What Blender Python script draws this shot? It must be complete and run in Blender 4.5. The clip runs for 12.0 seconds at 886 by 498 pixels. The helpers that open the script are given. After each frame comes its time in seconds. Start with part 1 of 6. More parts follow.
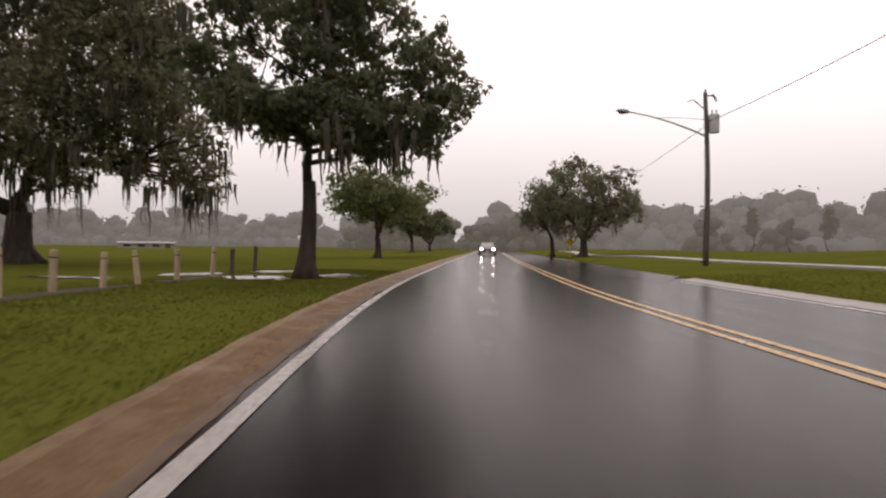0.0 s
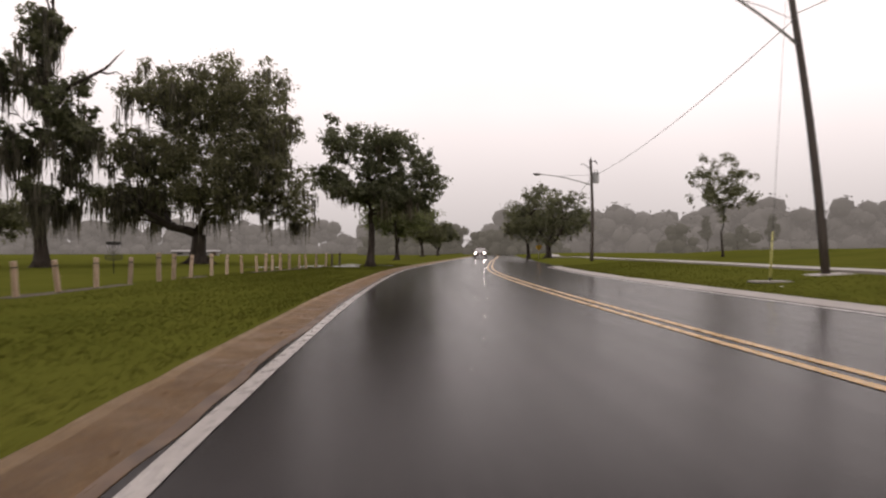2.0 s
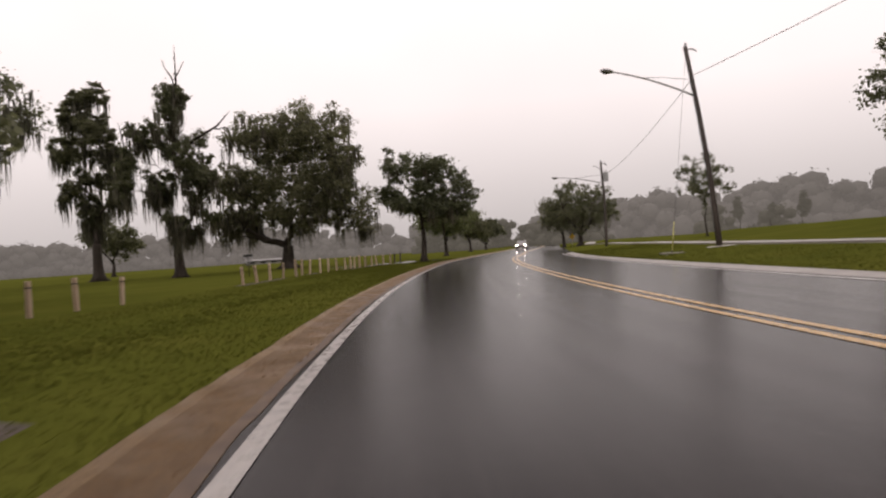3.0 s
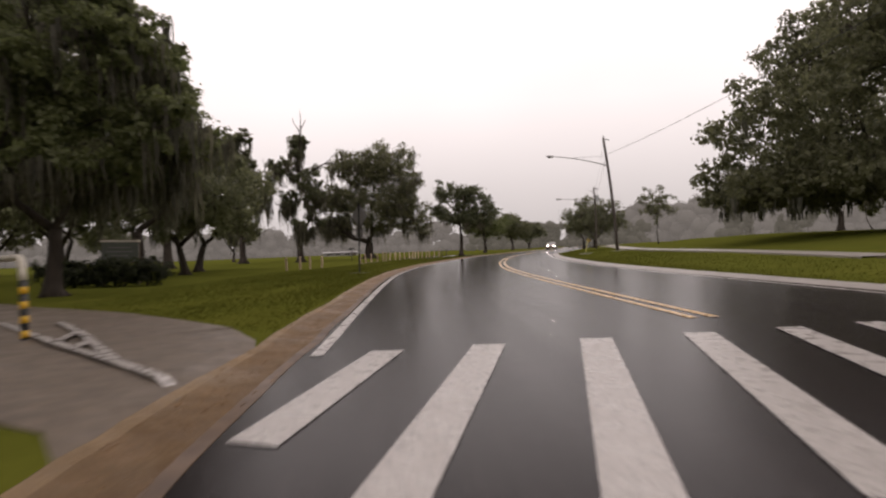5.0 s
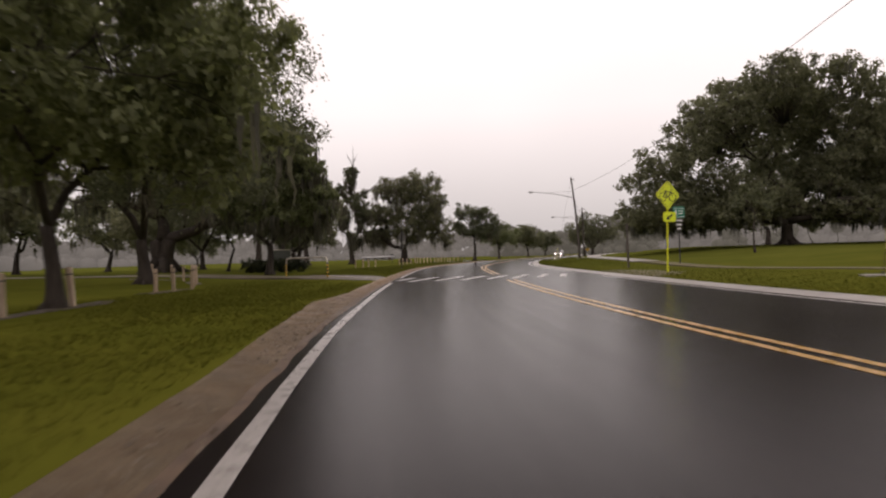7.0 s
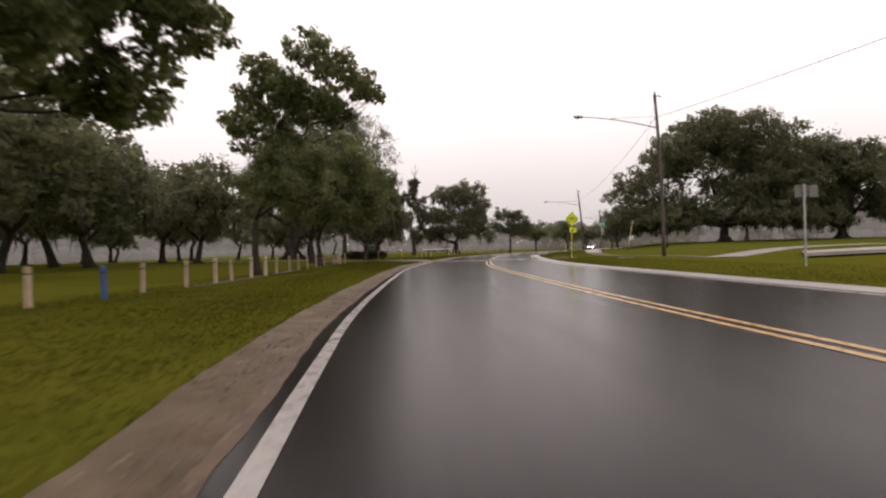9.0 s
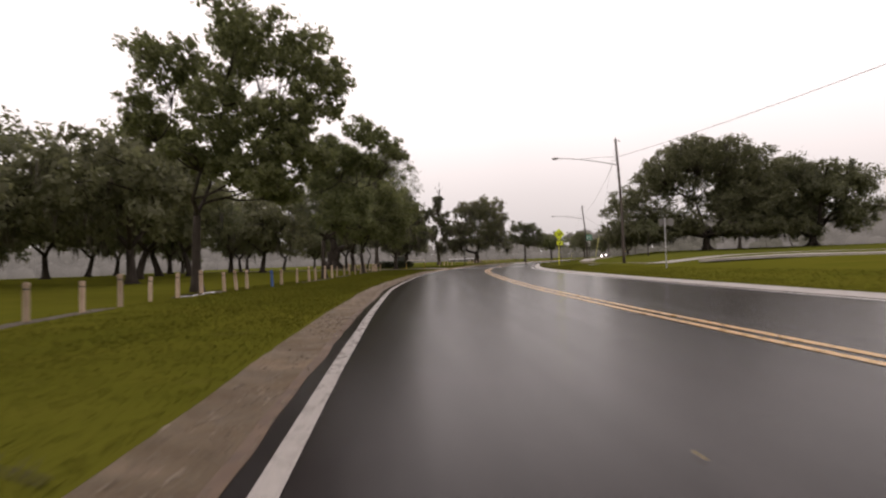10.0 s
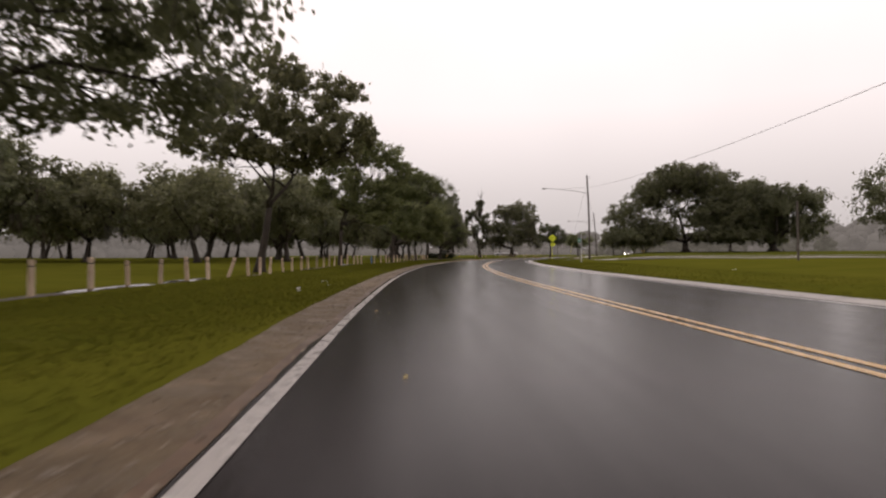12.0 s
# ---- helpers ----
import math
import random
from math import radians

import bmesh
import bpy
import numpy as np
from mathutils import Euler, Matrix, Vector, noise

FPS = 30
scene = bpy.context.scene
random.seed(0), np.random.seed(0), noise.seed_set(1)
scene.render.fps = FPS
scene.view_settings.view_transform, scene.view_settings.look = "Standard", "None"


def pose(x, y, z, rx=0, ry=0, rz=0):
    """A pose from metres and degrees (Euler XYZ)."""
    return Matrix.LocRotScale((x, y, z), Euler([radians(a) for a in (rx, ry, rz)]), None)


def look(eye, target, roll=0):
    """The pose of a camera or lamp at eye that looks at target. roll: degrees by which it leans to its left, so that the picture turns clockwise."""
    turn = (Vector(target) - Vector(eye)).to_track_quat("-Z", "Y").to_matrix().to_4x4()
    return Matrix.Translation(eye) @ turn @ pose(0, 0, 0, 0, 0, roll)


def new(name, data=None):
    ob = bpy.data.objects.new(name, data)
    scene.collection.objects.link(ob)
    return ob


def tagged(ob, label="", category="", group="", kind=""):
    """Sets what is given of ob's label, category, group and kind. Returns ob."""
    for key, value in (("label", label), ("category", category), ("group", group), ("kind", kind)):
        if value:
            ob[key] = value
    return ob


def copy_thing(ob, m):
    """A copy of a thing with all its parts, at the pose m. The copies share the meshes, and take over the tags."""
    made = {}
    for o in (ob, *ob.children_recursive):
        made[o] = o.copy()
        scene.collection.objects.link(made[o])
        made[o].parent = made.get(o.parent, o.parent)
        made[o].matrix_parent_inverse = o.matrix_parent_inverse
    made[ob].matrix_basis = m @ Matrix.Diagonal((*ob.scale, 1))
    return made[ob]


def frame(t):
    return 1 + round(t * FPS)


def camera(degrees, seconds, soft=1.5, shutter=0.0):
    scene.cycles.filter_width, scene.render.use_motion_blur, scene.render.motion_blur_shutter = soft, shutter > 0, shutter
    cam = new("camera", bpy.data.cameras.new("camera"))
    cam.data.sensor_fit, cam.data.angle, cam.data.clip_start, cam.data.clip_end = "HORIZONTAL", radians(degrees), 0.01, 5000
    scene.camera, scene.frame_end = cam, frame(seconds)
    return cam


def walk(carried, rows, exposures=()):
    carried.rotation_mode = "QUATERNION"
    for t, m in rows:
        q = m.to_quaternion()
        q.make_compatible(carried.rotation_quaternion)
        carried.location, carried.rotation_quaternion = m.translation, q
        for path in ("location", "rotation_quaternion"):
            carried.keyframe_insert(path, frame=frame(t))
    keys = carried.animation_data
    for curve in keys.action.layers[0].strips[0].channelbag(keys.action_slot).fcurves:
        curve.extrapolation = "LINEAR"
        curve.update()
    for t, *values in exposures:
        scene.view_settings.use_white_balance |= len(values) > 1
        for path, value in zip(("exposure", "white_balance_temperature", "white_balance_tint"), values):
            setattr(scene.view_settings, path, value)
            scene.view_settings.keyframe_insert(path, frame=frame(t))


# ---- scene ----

# ---------------------------------------------------------------- camera
cam = camera(70.2, 12.0, soft=2.2, shutter=0.3)
PATH = [
    (0.0, (0.000, -0.000, 0.947), (-0.001, 20.000, 0.866), 0.57),
    (0.5, (0.264, -4.811, 0.950), (0.129, 15.188, 0.995), -0.43),
    (1.0, (0.585, -9.784, 0.950), (0.205, 10.212, 1.052), 2.47),
    (1.5, (0.953, -14.811, 0.950), (0.592, 5.186, 1.001), -0.48),
    (2.0, (1.386, -19.980, 0.949), (0.987, 0.016, 1.028), -0.06),
    (2.5, (1.976, -25.313, 0.950), (0.772, -5.349, 0.953), -3.67),
    (2.8, (2.459, -28.536, 0.950), (0.666, -8.617, 0.966), -3.34),
    (3.0, (2.825, -30.696, 0.949), (0.756, -10.803, 0.945), -3.73),
    (3.2, (3.212, -32.861, 0.950), (0.801, -13.006, 0.957), -2.64),
    (4.8, (7.869, -51.278, 0.947), (4.488, -31.566, 0.951), -2.46),
    (5.0, (8.537, -53.700, 0.946), (4.572, -34.097, 0.946), -2.24),
    (5.1, (8.745, -54.634, 0.948), (4.565, -35.076, 0.994), -1.39),
    (5.5, (10.035, -58.986, 0.947), (5.208, -39.578, 1.080), -0.17),
    (5.8, (10.998, -62.123, 0.951), (6.195, -42.709, 1.103), 3.01),
    (6.0, (11.642, -64.198, 0.959), (6.956, -44.756, 1.178), 3.86),
    (6.5, (13.171, -69.344, 0.951), (8.901, -49.807, 1.141), -0.43),
    (8.5, (22.168, -92.675, 0.952), (15.734, -73.739, 1.122), -1.00),
    (9.0, (24.887, -98.699, 0.950), (18.058, -79.900, 0.973), -1.47),
    (9.5, (27.787, -104.731, 0.950), (20.028, -86.298, 1.127), -1.36),
    (10.0, (30.864, -110.789, 0.952), (23.201, -92.319, 1.307), -2.02),
    (10.5, (34.241, -116.912, 0.950), (25.428, -98.963, 1.345), -0.01),
    (11.0, (37.810, -123.038, 0.950), (29.102, -105.036, 1.273), 0.37),
    (11.5, (41.440, -129.143, 0.950), (32.563, -111.223, 1.231), 1.68),
    (12.0, (45.087, -135.259, 0.950), (35.866, -117.512, 1.103), -0.23),
]
walk(cam, [(t, look(eye, target, roll)) for t, eye, target, roll in PATH], exposures=[(0.0, 0.06, 7000, 22.0), (1.5, 0.02, 7000, 22.0), (2.5, -0.08, 7000, 22.0), (3.0, -0.12, 7000, 22.0), (5.0, -0.04, 7000, 22.0), (5.5, -0.08, 7000, 22.0), (6.5, -0.10, 7000, 22.0), (8.5, 0.13, 7000, 22.0), (10.5, 0.10, 7000, 22.0), (11.5, 0.00, 7000, 22.0), (12.0, -0.10, 7000, 22.0)])

# ---------------------------------------------------------------- light
world = bpy.data.worlds.new("overcast_sky")
scene.world = world
world.use_nodes = True
wt = world.node_tree
sky = wt.nodes.new("ShaderNodeTexSky")
sky.sky_type = "NISHITA"
sky.sun_disc = False
sky.sun_elevation = radians(50)
sky.sun_rotation = radians(200)
sky.air_density, sky.dust_density, sky.ozone_density = 1.0, 8.0, 1.0
grey = wt.nodes.new("ShaderNodeHueSaturation")
grey.inputs["Saturation"].default_value = 0.12
wt.links.new(sky.outputs[0], grey.inputs["Color"])
coord = wt.nodes.new("ShaderNodeTexCoord")
xyz = wt.nodes.new("ShaderNodeSeparateXYZ")
wt.links.new(coord.outputs["Generated"], xyz.inputs[0])
ramp = wt.nodes.new("ShaderNodeValToRGB")
ramp.color_ramp.elements[0].position, ramp.color_ramp.elements[0].color = 0.0, (0.475, 0.482, 0.478, 1)
ramp.color_ramp.elements[1].position, ramp.color_ramp.elements[1].color = 0.42, (1.0, 0.98, 0.965, 1)
for at, c in ((0.10, (0.63, 0.634, 0.628, 1)), (0.22, (0.86, 0.860, 0.853, 1)), (0.62, (0.62, 0.60, 0.60, 1)), (1.0, (0.42, 0.41, 0.41, 1))):
    e = ramp.color_ramp.elements.new(at)
    e.color = c
wt.links.new(xyz.outputs[2], ramp.inputs[0])
cloud = wt.nodes.new("ShaderNodeTexNoise")
cloud.inputs["Scale"].default_value, cloud.inputs["Detail"].default_value = 2.2, 3.0
wt.links.new(coord.outputs["Generated"], cloud.inputs["Vector"])
soft_cloud = wt.nodes.new("ShaderNodeMapRange")
soft_cloud.inputs["To Min"].default_value, soft_cloud.inputs["To Max"].default_value = 0.9, 1.1
wt.links.new(cloud.outputs["Fac"], soft_cloud.inputs["Value"])
shade = wt.nodes.new("ShaderNodeVectorMath")
shade.operation = "SCALE"
wt.links.new(ramp.outputs[0], shade.inputs[0])
wt.links.new(soft_cloud.outputs[0], shade.inputs["Scale"])
both = wt.nodes.new("ShaderNodeMix")
both.data_type, both.blend_type = "RGBA", "ADD"
both.inputs["Factor"].default_value = 0.02
wt.links.new(shade.outputs[0], both.inputs["A"])
wt.links.new(grey.outputs[0], both.inputs["B"])
wt.links.new(both.outputs["Result"], wt.nodes["Background"].inputs["Color"])
wt.nodes["Background"].inputs["Strength"].default_value = 1.15

sun = new("sun", bpy.data.lights.new("sun", "SUN"))
sun.data.energy, sun.data.angle, sun.data.color = 0.5, radians(35), (1.0, 0.96, 0.92)
sun.matrix_world = look((0, 0, 60), (-14, -32, 0))

# ---------------------------------------------------------------- materials
class Mat:
    """A node material with a few short cuts."""

    def __init__(self, name, color=(0.5, 0.5, 0.5), rough=0.6, metal=0.0, spec=0.5):
        self.m = bpy.data.materials.new(name)
        self.m.use_nodes = True
        self.t = self.m.node_tree
        self.b = self.t.nodes["Principled BSDF"]
        self.b.inputs["Base Color"].default_value = (*color, 1)
        self.b.inputs["Roughness"].default_value = rough
        self.b.inputs["Metallic"].default_value = metal
        self.b.inputs["Specular IOR Level"].default_value = spec
        self.where = self.t.nodes.new("ShaderNodeTexCoord").outputs["Object"]

    def noise(self, scale, detail=4.0, rough=0.6, stretch=None):
        n = self.t.nodes.new("ShaderNodeTexNoise")
        n.inputs["Scale"].default_value, n.inputs["Detail"].default_value, n.inputs["Roughness"].default_value = scale, detail, rough
        src = self.where
        if stretch:
            mp = self.t.nodes.new("ShaderNodeMapping")
            mp.inputs["Scale"].default_value = stretch
            self.t.links.new(src, mp.inputs["Vector"])
            src = mp.outputs[0]
        self.t.links.new(src, n.inputs["Vector"])
        return n.outputs["Fac"]

    def ramp(self, fac, *stops):
        r = self.t.nodes.new("ShaderNodeValToRGB")
        while len(r.color_ramp.elements) < len(stops):
            r.color_ramp.elements.new(0.5)
        for e, (p, c) in zip(r.color_ramp.elements, stops):
            e.position = p
            e.color = (*c, 1) if len(c) == 3 else c
        self.t.links.new(fac, r.inputs[0])
        return r.outputs[0]

    def mix(self, fac, a, b, blend="MIX"):
        x = self.t.nodes.new("ShaderNodeMix")
        x.data_type, x.blend_type = "RGBA", blend
        for key, v in (("Factor", fac), ("A", a), ("B", b)):
            if isinstance(v, (int, float)):
                x.inputs[key].default_value = v
            elif isinstance(v, tuple):
                x.inputs[key].default_value = (*v, 1)
            else:
                self.t.links.new(v, x.inputs[key])
        return x.outputs["Result"]

    def color(self, sock):
        self.t.links.new(sock, self.b.inputs["Base Color"])
        return self

    def rough(self, fac, lo, hi):
        r = self.t.nodes.new("ShaderNodeMapRange")
        r.inputs["To Min"].default_value, r.inputs["To Max"].default_value = lo, hi
        r.inputs["From Min"].default_value, r.inputs["From Max"].default_value = 0.3, 0.7
        self.t.links.new(fac, r.inputs["Value"])
        self.t.links.new(r.outputs[0], self.b.inputs["Roughness"])
        return self

    def bump(self, fac, strength, distance):
        b = self.t.nodes.new("ShaderNodeBump")
        b.inputs["Strength"].default_value, b.inputs["Distance"].default_value = strength, distance
        self.t.links.new(fac, b.inputs["Height"])
        self.t.links.new(b.outputs[0], self.b.inputs["Normal"])
        return self

    def island(self):
        return self.t.nodes.new("ShaderNodeNewGeometry").outputs["Random Per Island"]

    def chance(self):
        return self.t.nodes.new("ShaderNodeObjectInfo").outputs["Random"]


def along_park(k, low, high):
    """0 to 1 along the park, between two values of y."""
    sep = k.t.nodes.new("ShaderNodeSeparateXYZ")
    k.t.links.new(k.where, sep.inputs[0])
    r = k.t.nodes.new("ShaderNodeMapRange")
    r.inputs["From Min"].default_value, r.inputs["From Max"].default_value = low, high
    k.t.links.new(sep.outputs[1], r.inputs["Value"])
    return r.outputs[0]


def mat_grass():
    k = Mat("wet_lawn", rough=0.95, spec=0.0)
    # olive turf round the post rows, fresher green beyond the trail
    a = k.ramp(k.noise(0.35, 5), (0.3, (0.080, 0.086, 0.012)), (0.5, (0.094, 0.096, 0.013)), (0.72, (0.110, 0.106, 0.016)))
    fresh = k.ramp(k.noise(0.35, 5), (0.3, (0.080, 0.091, 0.017)), (0.5, (0.094, 0.103, 0.019)), (0.72, (0.110, 0.114, 0.023)))
    b = k.ramp(k.noise(14, 6, 0.75), (0.3, (0.90, 0.90, 0.89)), (0.5, (0.98, 0.98, 0.98)), (0.75, (1.08, 1.07, 1.04)))
    c = k.mix(1.0, k.mix(along_park(k, -75.0, -35.0), a, fresh), b, "MULTIPLY")
    patch = k.ramp(k.noise(0.9, 6, 0.7), (0.60, (0, 0, 0)), (0.76, (0.5, 0.5, 0.5)))
    k.color(k.mix(patch, c, (0.095, 0.075, 0.030)))
    return k.bump(k.noise(30, 4, 0.7), 0.25, 0.02).m


def mat_blade():
    k = Mat("grass_blade", rough=0.9, spec=0.0)
    c = k.mix(along_park(k, -75.0, -35.0), k.ramp(k.island(), (0.0, (0.080, 0.086, 0.012)), (0.6, (0.098, 0.100, 0.014)), (1.0, (0.124, 0.114, 0.020))),
              k.ramp(k.island(), (0.0, (0.080, 0.091, 0.016)), (0.6, (0.097, 0.106, 0.019)), (1.0, (0.124, 0.122, 0.026))))
    k.color(c)
    thin = k.t.nodes.new("ShaderNodeBsdfTranslucent")
    k.t.links.new(c, thin.inputs["Color"])
    mx = k.t.nodes.new("ShaderNodeMixShader")
    mx.inputs[0].default_value = 0.55
    k.t.links.new(k.b.outputs[0], mx.inputs[1])
    k.t.links.new(thin.outputs[0], mx.inputs[2])
    k.t.links.new(mx.outputs[0], k.t.nodes["Material Output"].inputs["Surface"])
    return k.m


def mat_asphalt():
    k = Mat("wet_asphalt", rough=0.2, spec=0.062)
    big = k.noise(0.22, 4, 0.6, (1, 0.35, 1))
    a = k.ramp(big, (0.3, (0.0125, 0.0098, 0.0098)), (0.7, (0.022, 0.0182, 0.0182)))
    grain = k.ramp(k.noise(160, 2), (0.35, (0.6, 0.6, 0.6)), (0.7, (1.5, 1.48, 1.46)))
    uv = k.t.nodes.new("ShaderNodeTexCoord").outputs["UV"]
    plain, k.where = k.where, uv
    # worn wheel tracks and streaks of standing water run along the lane
    streak = k.noise(1.0, 5, 0.65, (2.6, 0.07, 1))
    fine = k.noise(1.0, 4, 0.7, (11, 0.25, 1))
    k.where = plain
    s = k.ramp(streak, (0.32, (0.76, 0.74, 0.76)), (0.52, (1.0, 1.0, 1.0)), (0.7, (1.2, 1.17, 1.18)))
    f = k.ramp(fine, (0.3, (0.8, 0.79, 0.8)), (0.7, (1.2, 1.2, 1.2)))
    k.color(k.mix(1.0, k.mix(1.0, k.mix(1.0, a, grain, "MULTIPLY"), s, "MULTIPLY"), f, "MULTIPLY"))
    k.rough(streak, 0.20, 0.12)
    return k.bump(k.noise(9, 6, 0.75), 0.30, 0.012).m


def mat_paint(name, color, worn):
    k = Mat(name, rough=0.35)
    w = k.ramp(k.noise(22, 6, 0.7), (0.36, (1, 1, 1)), (0.50, (0, 0, 0)))
    k.color(k.mix(w, tuple(c for c in color), tuple(c * worn for c in color)))
    k.rough(k.noise(6, 3), 0.2, 0.4)
    return k.bump(k.noise(120, 3), 0.3, 0.004).m


def mat_gutter(name, near, distant):
    k = Mat(name, rough=0.55, spec=0.22)
    # orange sand wash by the trail end, grey grit further on
    a = k.mix(along_park(k, -75.0, -50.0), near, distant)
    s = k.ramp(k.noise(1.3, 7, 0.75), (0.28, (0.68, 0.65, 0.61)), (0.5, (0.96, 0.96, 0.96)), (0.75, (1.30, 1.27, 1.24)))
    g = k.ramp(k.noise(38, 6, 0.8), (0.28, (0.45, 0.45, 0.45)), (0.55, (1.0, 1.0, 1.0)), (0.75, (1.7, 1.66, 1.6)))
    mud = k.ramp(k.noise(2.4, 6, 0.75, (1, 0.4, 1)), (0.50, (0, 0, 0)), (0.70, (0.50, 0.50, 0.50)))
    wash = k.ramp(k.noise(0.8, 6, 0.7), (0.55, (0, 0, 0)), (0.70, (0.6, 0.6, 0.6)))
    col = k.mix(mud, k.mix(1.0, k.mix(1.0, a, s, "MULTIPLY"), g, "MULTIPLY"), (0.105, 0.058, 0.028))
    k.color(k.mix(wash, col, (0.30, 0.225, 0.15)))
    k.rough(k.noise(2, 4), 0.4, 0.8)
    return k.bump(k.noise(40, 6, 0.8), 0.9, 0.02).m


def mat_concrete():
    k = Mat("pale_concrete", rough=0.45)
    a = k.ramp(k.noise(1.1, 6, 0.7), (0.3, (0.215, 0.195, 0.172)), (0.7, (0.345, 0.32, 0.29)))
    k.color(a)
    return k.bump(k.noise(50, 4), 0.3, 0.008).m


def mat_bark(name, lo, hi):
    k = Mat(name, rough=0.8, spec=0.3)
    k.color(k.ramp(k.noise(5, 6, 0.7, (1, 1, 0.25)), (0.3, lo), (0.7, hi)))
    return k.bump(k.noise(9, 6, 0.75, (1, 1, 0.2)), 0.9, 0.06).m


def mat_leaf(name, lo, mid, hi):
    k = Mat(name, rough=0.55, spec=0.3)
    col = k.ramp(k.island(), (0.0, lo), (0.55, mid), (1.0, hi))
    tint = k.ramp(k.chance(), (0.0, (0.85, 0.9, 0.85)), (1.0, (1.15, 1.1, 1.0)))
    col = k.mix(1.0, col, tint, "MULTIPLY")
    k.color(col)
    thin = k.t.nodes.new("ShaderNodeBsdfTranslucent")
    k.t.links.new(k.mix(1.0, col, (1.7, 1.75, 1.5), "MULTIPLY"), thin.inputs["Color"])
    mx = k.t.nodes.new("ShaderNodeMixShader")
    mx.inputs[0].default_value = 0.5
    k.t.links.new(k.b.outputs[0], mx.inputs[1])
    k.t.links.new(thin.outputs[0], mx.inputs[2])
    k.t.links.new(mx.outputs[0], k.t.nodes["Material Output"].inputs["Surface"])
    return k.m


def mat_plain(name, color, rough=0.5, metal=0.0, grain=25.0, depth=0.25, relief=0.003):
    k = Mat(name, rough=rough, metal=metal)
    n = k.noise(grain, 5, 0.65)
    k.color(k.ramp(n, (0.3, tuple(c * (1 - depth) for c in color)), (0.7, tuple(c * (1 + depth) for c in color))))
    k.rough(k.noise(grain * 0.3, 3), max(0.05, rough - 0.12), min(1, rough + 0.12))
    return k.bump(n, 0.3, relief).m


def mat_wood(name, lo, hi):
    k = Mat(name, rough=0.6)
    w = k.ramp(k.noise(18, 5, 0.7, (1, 1, 0.12)), (0.3, lo), (0.7, hi))
    tint = k.ramp(k.chance(), (0.0, (0.75, 0.72, 0.66)), (0.5, (1.0, 0.93, 0.86)), (1.0, (1.15, 1.12, 1.06)))
    k.color(k.mix(1.0, w, tint, "MULTIPLY"))
    return k.bump(k.noise(30, 5, 0.7, (1, 1, 0.12)), 0.5, 0.01).m


def mat_glow(name, color, strength):
    k = Mat(name, color=color)
    k.b.inputs["Emission Color"].default_value = (*color, 1)
    k.b.inputs["Emission Strength"].default_value = strength
    return k.m


def mat_glass(name):
    k = Mat(name, color=(0.02, 0.022, 0.025), rough=0.05)
    k.b.inputs["Coat Weight"].default_value = 1.0
    return k.m


def mat_water():
    k = Mat("puddle_water", color=(0.03, 0.026, 0.02), rough=0.05)
    return k.bump(k.noise(25, 3), 0.12, 0.01).m


# distant foliage: rain haze put in as pale colour and emission
def mat_far_haze(name, color, glow):
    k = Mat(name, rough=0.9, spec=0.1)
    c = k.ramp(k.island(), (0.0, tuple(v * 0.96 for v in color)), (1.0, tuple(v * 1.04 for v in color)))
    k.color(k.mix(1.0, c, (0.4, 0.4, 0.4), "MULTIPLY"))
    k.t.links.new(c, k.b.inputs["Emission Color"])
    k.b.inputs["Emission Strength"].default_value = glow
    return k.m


GRASS, BLADE, ASPHALT = mat_grass(), mat_blade(), mat_asphalt()
WHITE = mat_paint("white_road_paint", (0.41, 0.385, 0.36), 0.55)
YELLOW = mat_paint("yellow_road_paint", (0.52, 0.29, 0.055), 0.6)
GUTTER, CONCRETE = mat_gutter("wet_concrete_gutter", (0.168, 0.126, 0.078), (0.205, 0.128, 0.062)), mat_concrete()
BARK = mat_bark("oak_bark", (0.021, 0.016, 0.012), (0.060, 0.047, 0.037))
LEAF_OAK = mat_leaf("live_oak_leaf", (0.084, 0.087, 0.054), (0.116, 0.120, 0.076), (0.152, 0.156, 0.102))
LEAF_BRIGHT = mat_leaf("maple_leaf", (0.084, 0.096, 0.046), (0.116, 0.132, 0.066), (0.152, 0.170, 0.092))
LEAF_HEDGE = mat_leaf("hedge_leaf", (0.022, 0.026, 0.014), (0.034, 0.040, 0.020), (0.050, 0.058, 0.028))
# oak leaf again, a little paler: mid-distance haze worked into the colour
LEAF_PARK = mat_leaf("hazed_park_oak_leaf", (0.098, 0.103, 0.064), (0.130, 0.136, 0.087), (0.166, 0.174, 0.116))
MOSS = mat_leaf("spanish_moss", (0.055, 0.052, 0.042), (0.085, 0.080, 0.065), (0.13, 0.12, 0.10))
POST_WOOD = mat_wood("weathered_post", (0.30, 0.22, 0.16), (0.56, 0.46, 0.37))
POLE_WOOD = mat_wood("pole_timber", (0.035, 0.028, 0.024), (0.085, 0.07, 0.06))
GALV = mat_plain("galvanised_steel", (0.42, 0.42, 0.43), 0.45, 0.8)
DARK_STEEL = mat_plain("dark_steel", (0.035, 0.034, 0.033), 0.5, 0.5)
SIGN_LIME = mat_plain("fluorescent_lime_sheet", (0.62, 0.72, 0.01), 0.4, 0.0, 8, 0.06, 0.0005)
LIME_POST = mat_plain("lime_painted_post", (0.60, 0.62, 0.01), 0.4, 0.0, 20, 0.1)
BLACK = mat_plain("black_sheet", (0.012, 0.012, 0.012), 0.4, 0.0, 15, 0.2, 0.0005)
SIGN_GREEN = mat_plain("green_sheet", (0.01, 0.16, 0.10), 0.35, 0.0, 10, 0.1, 0.0005)
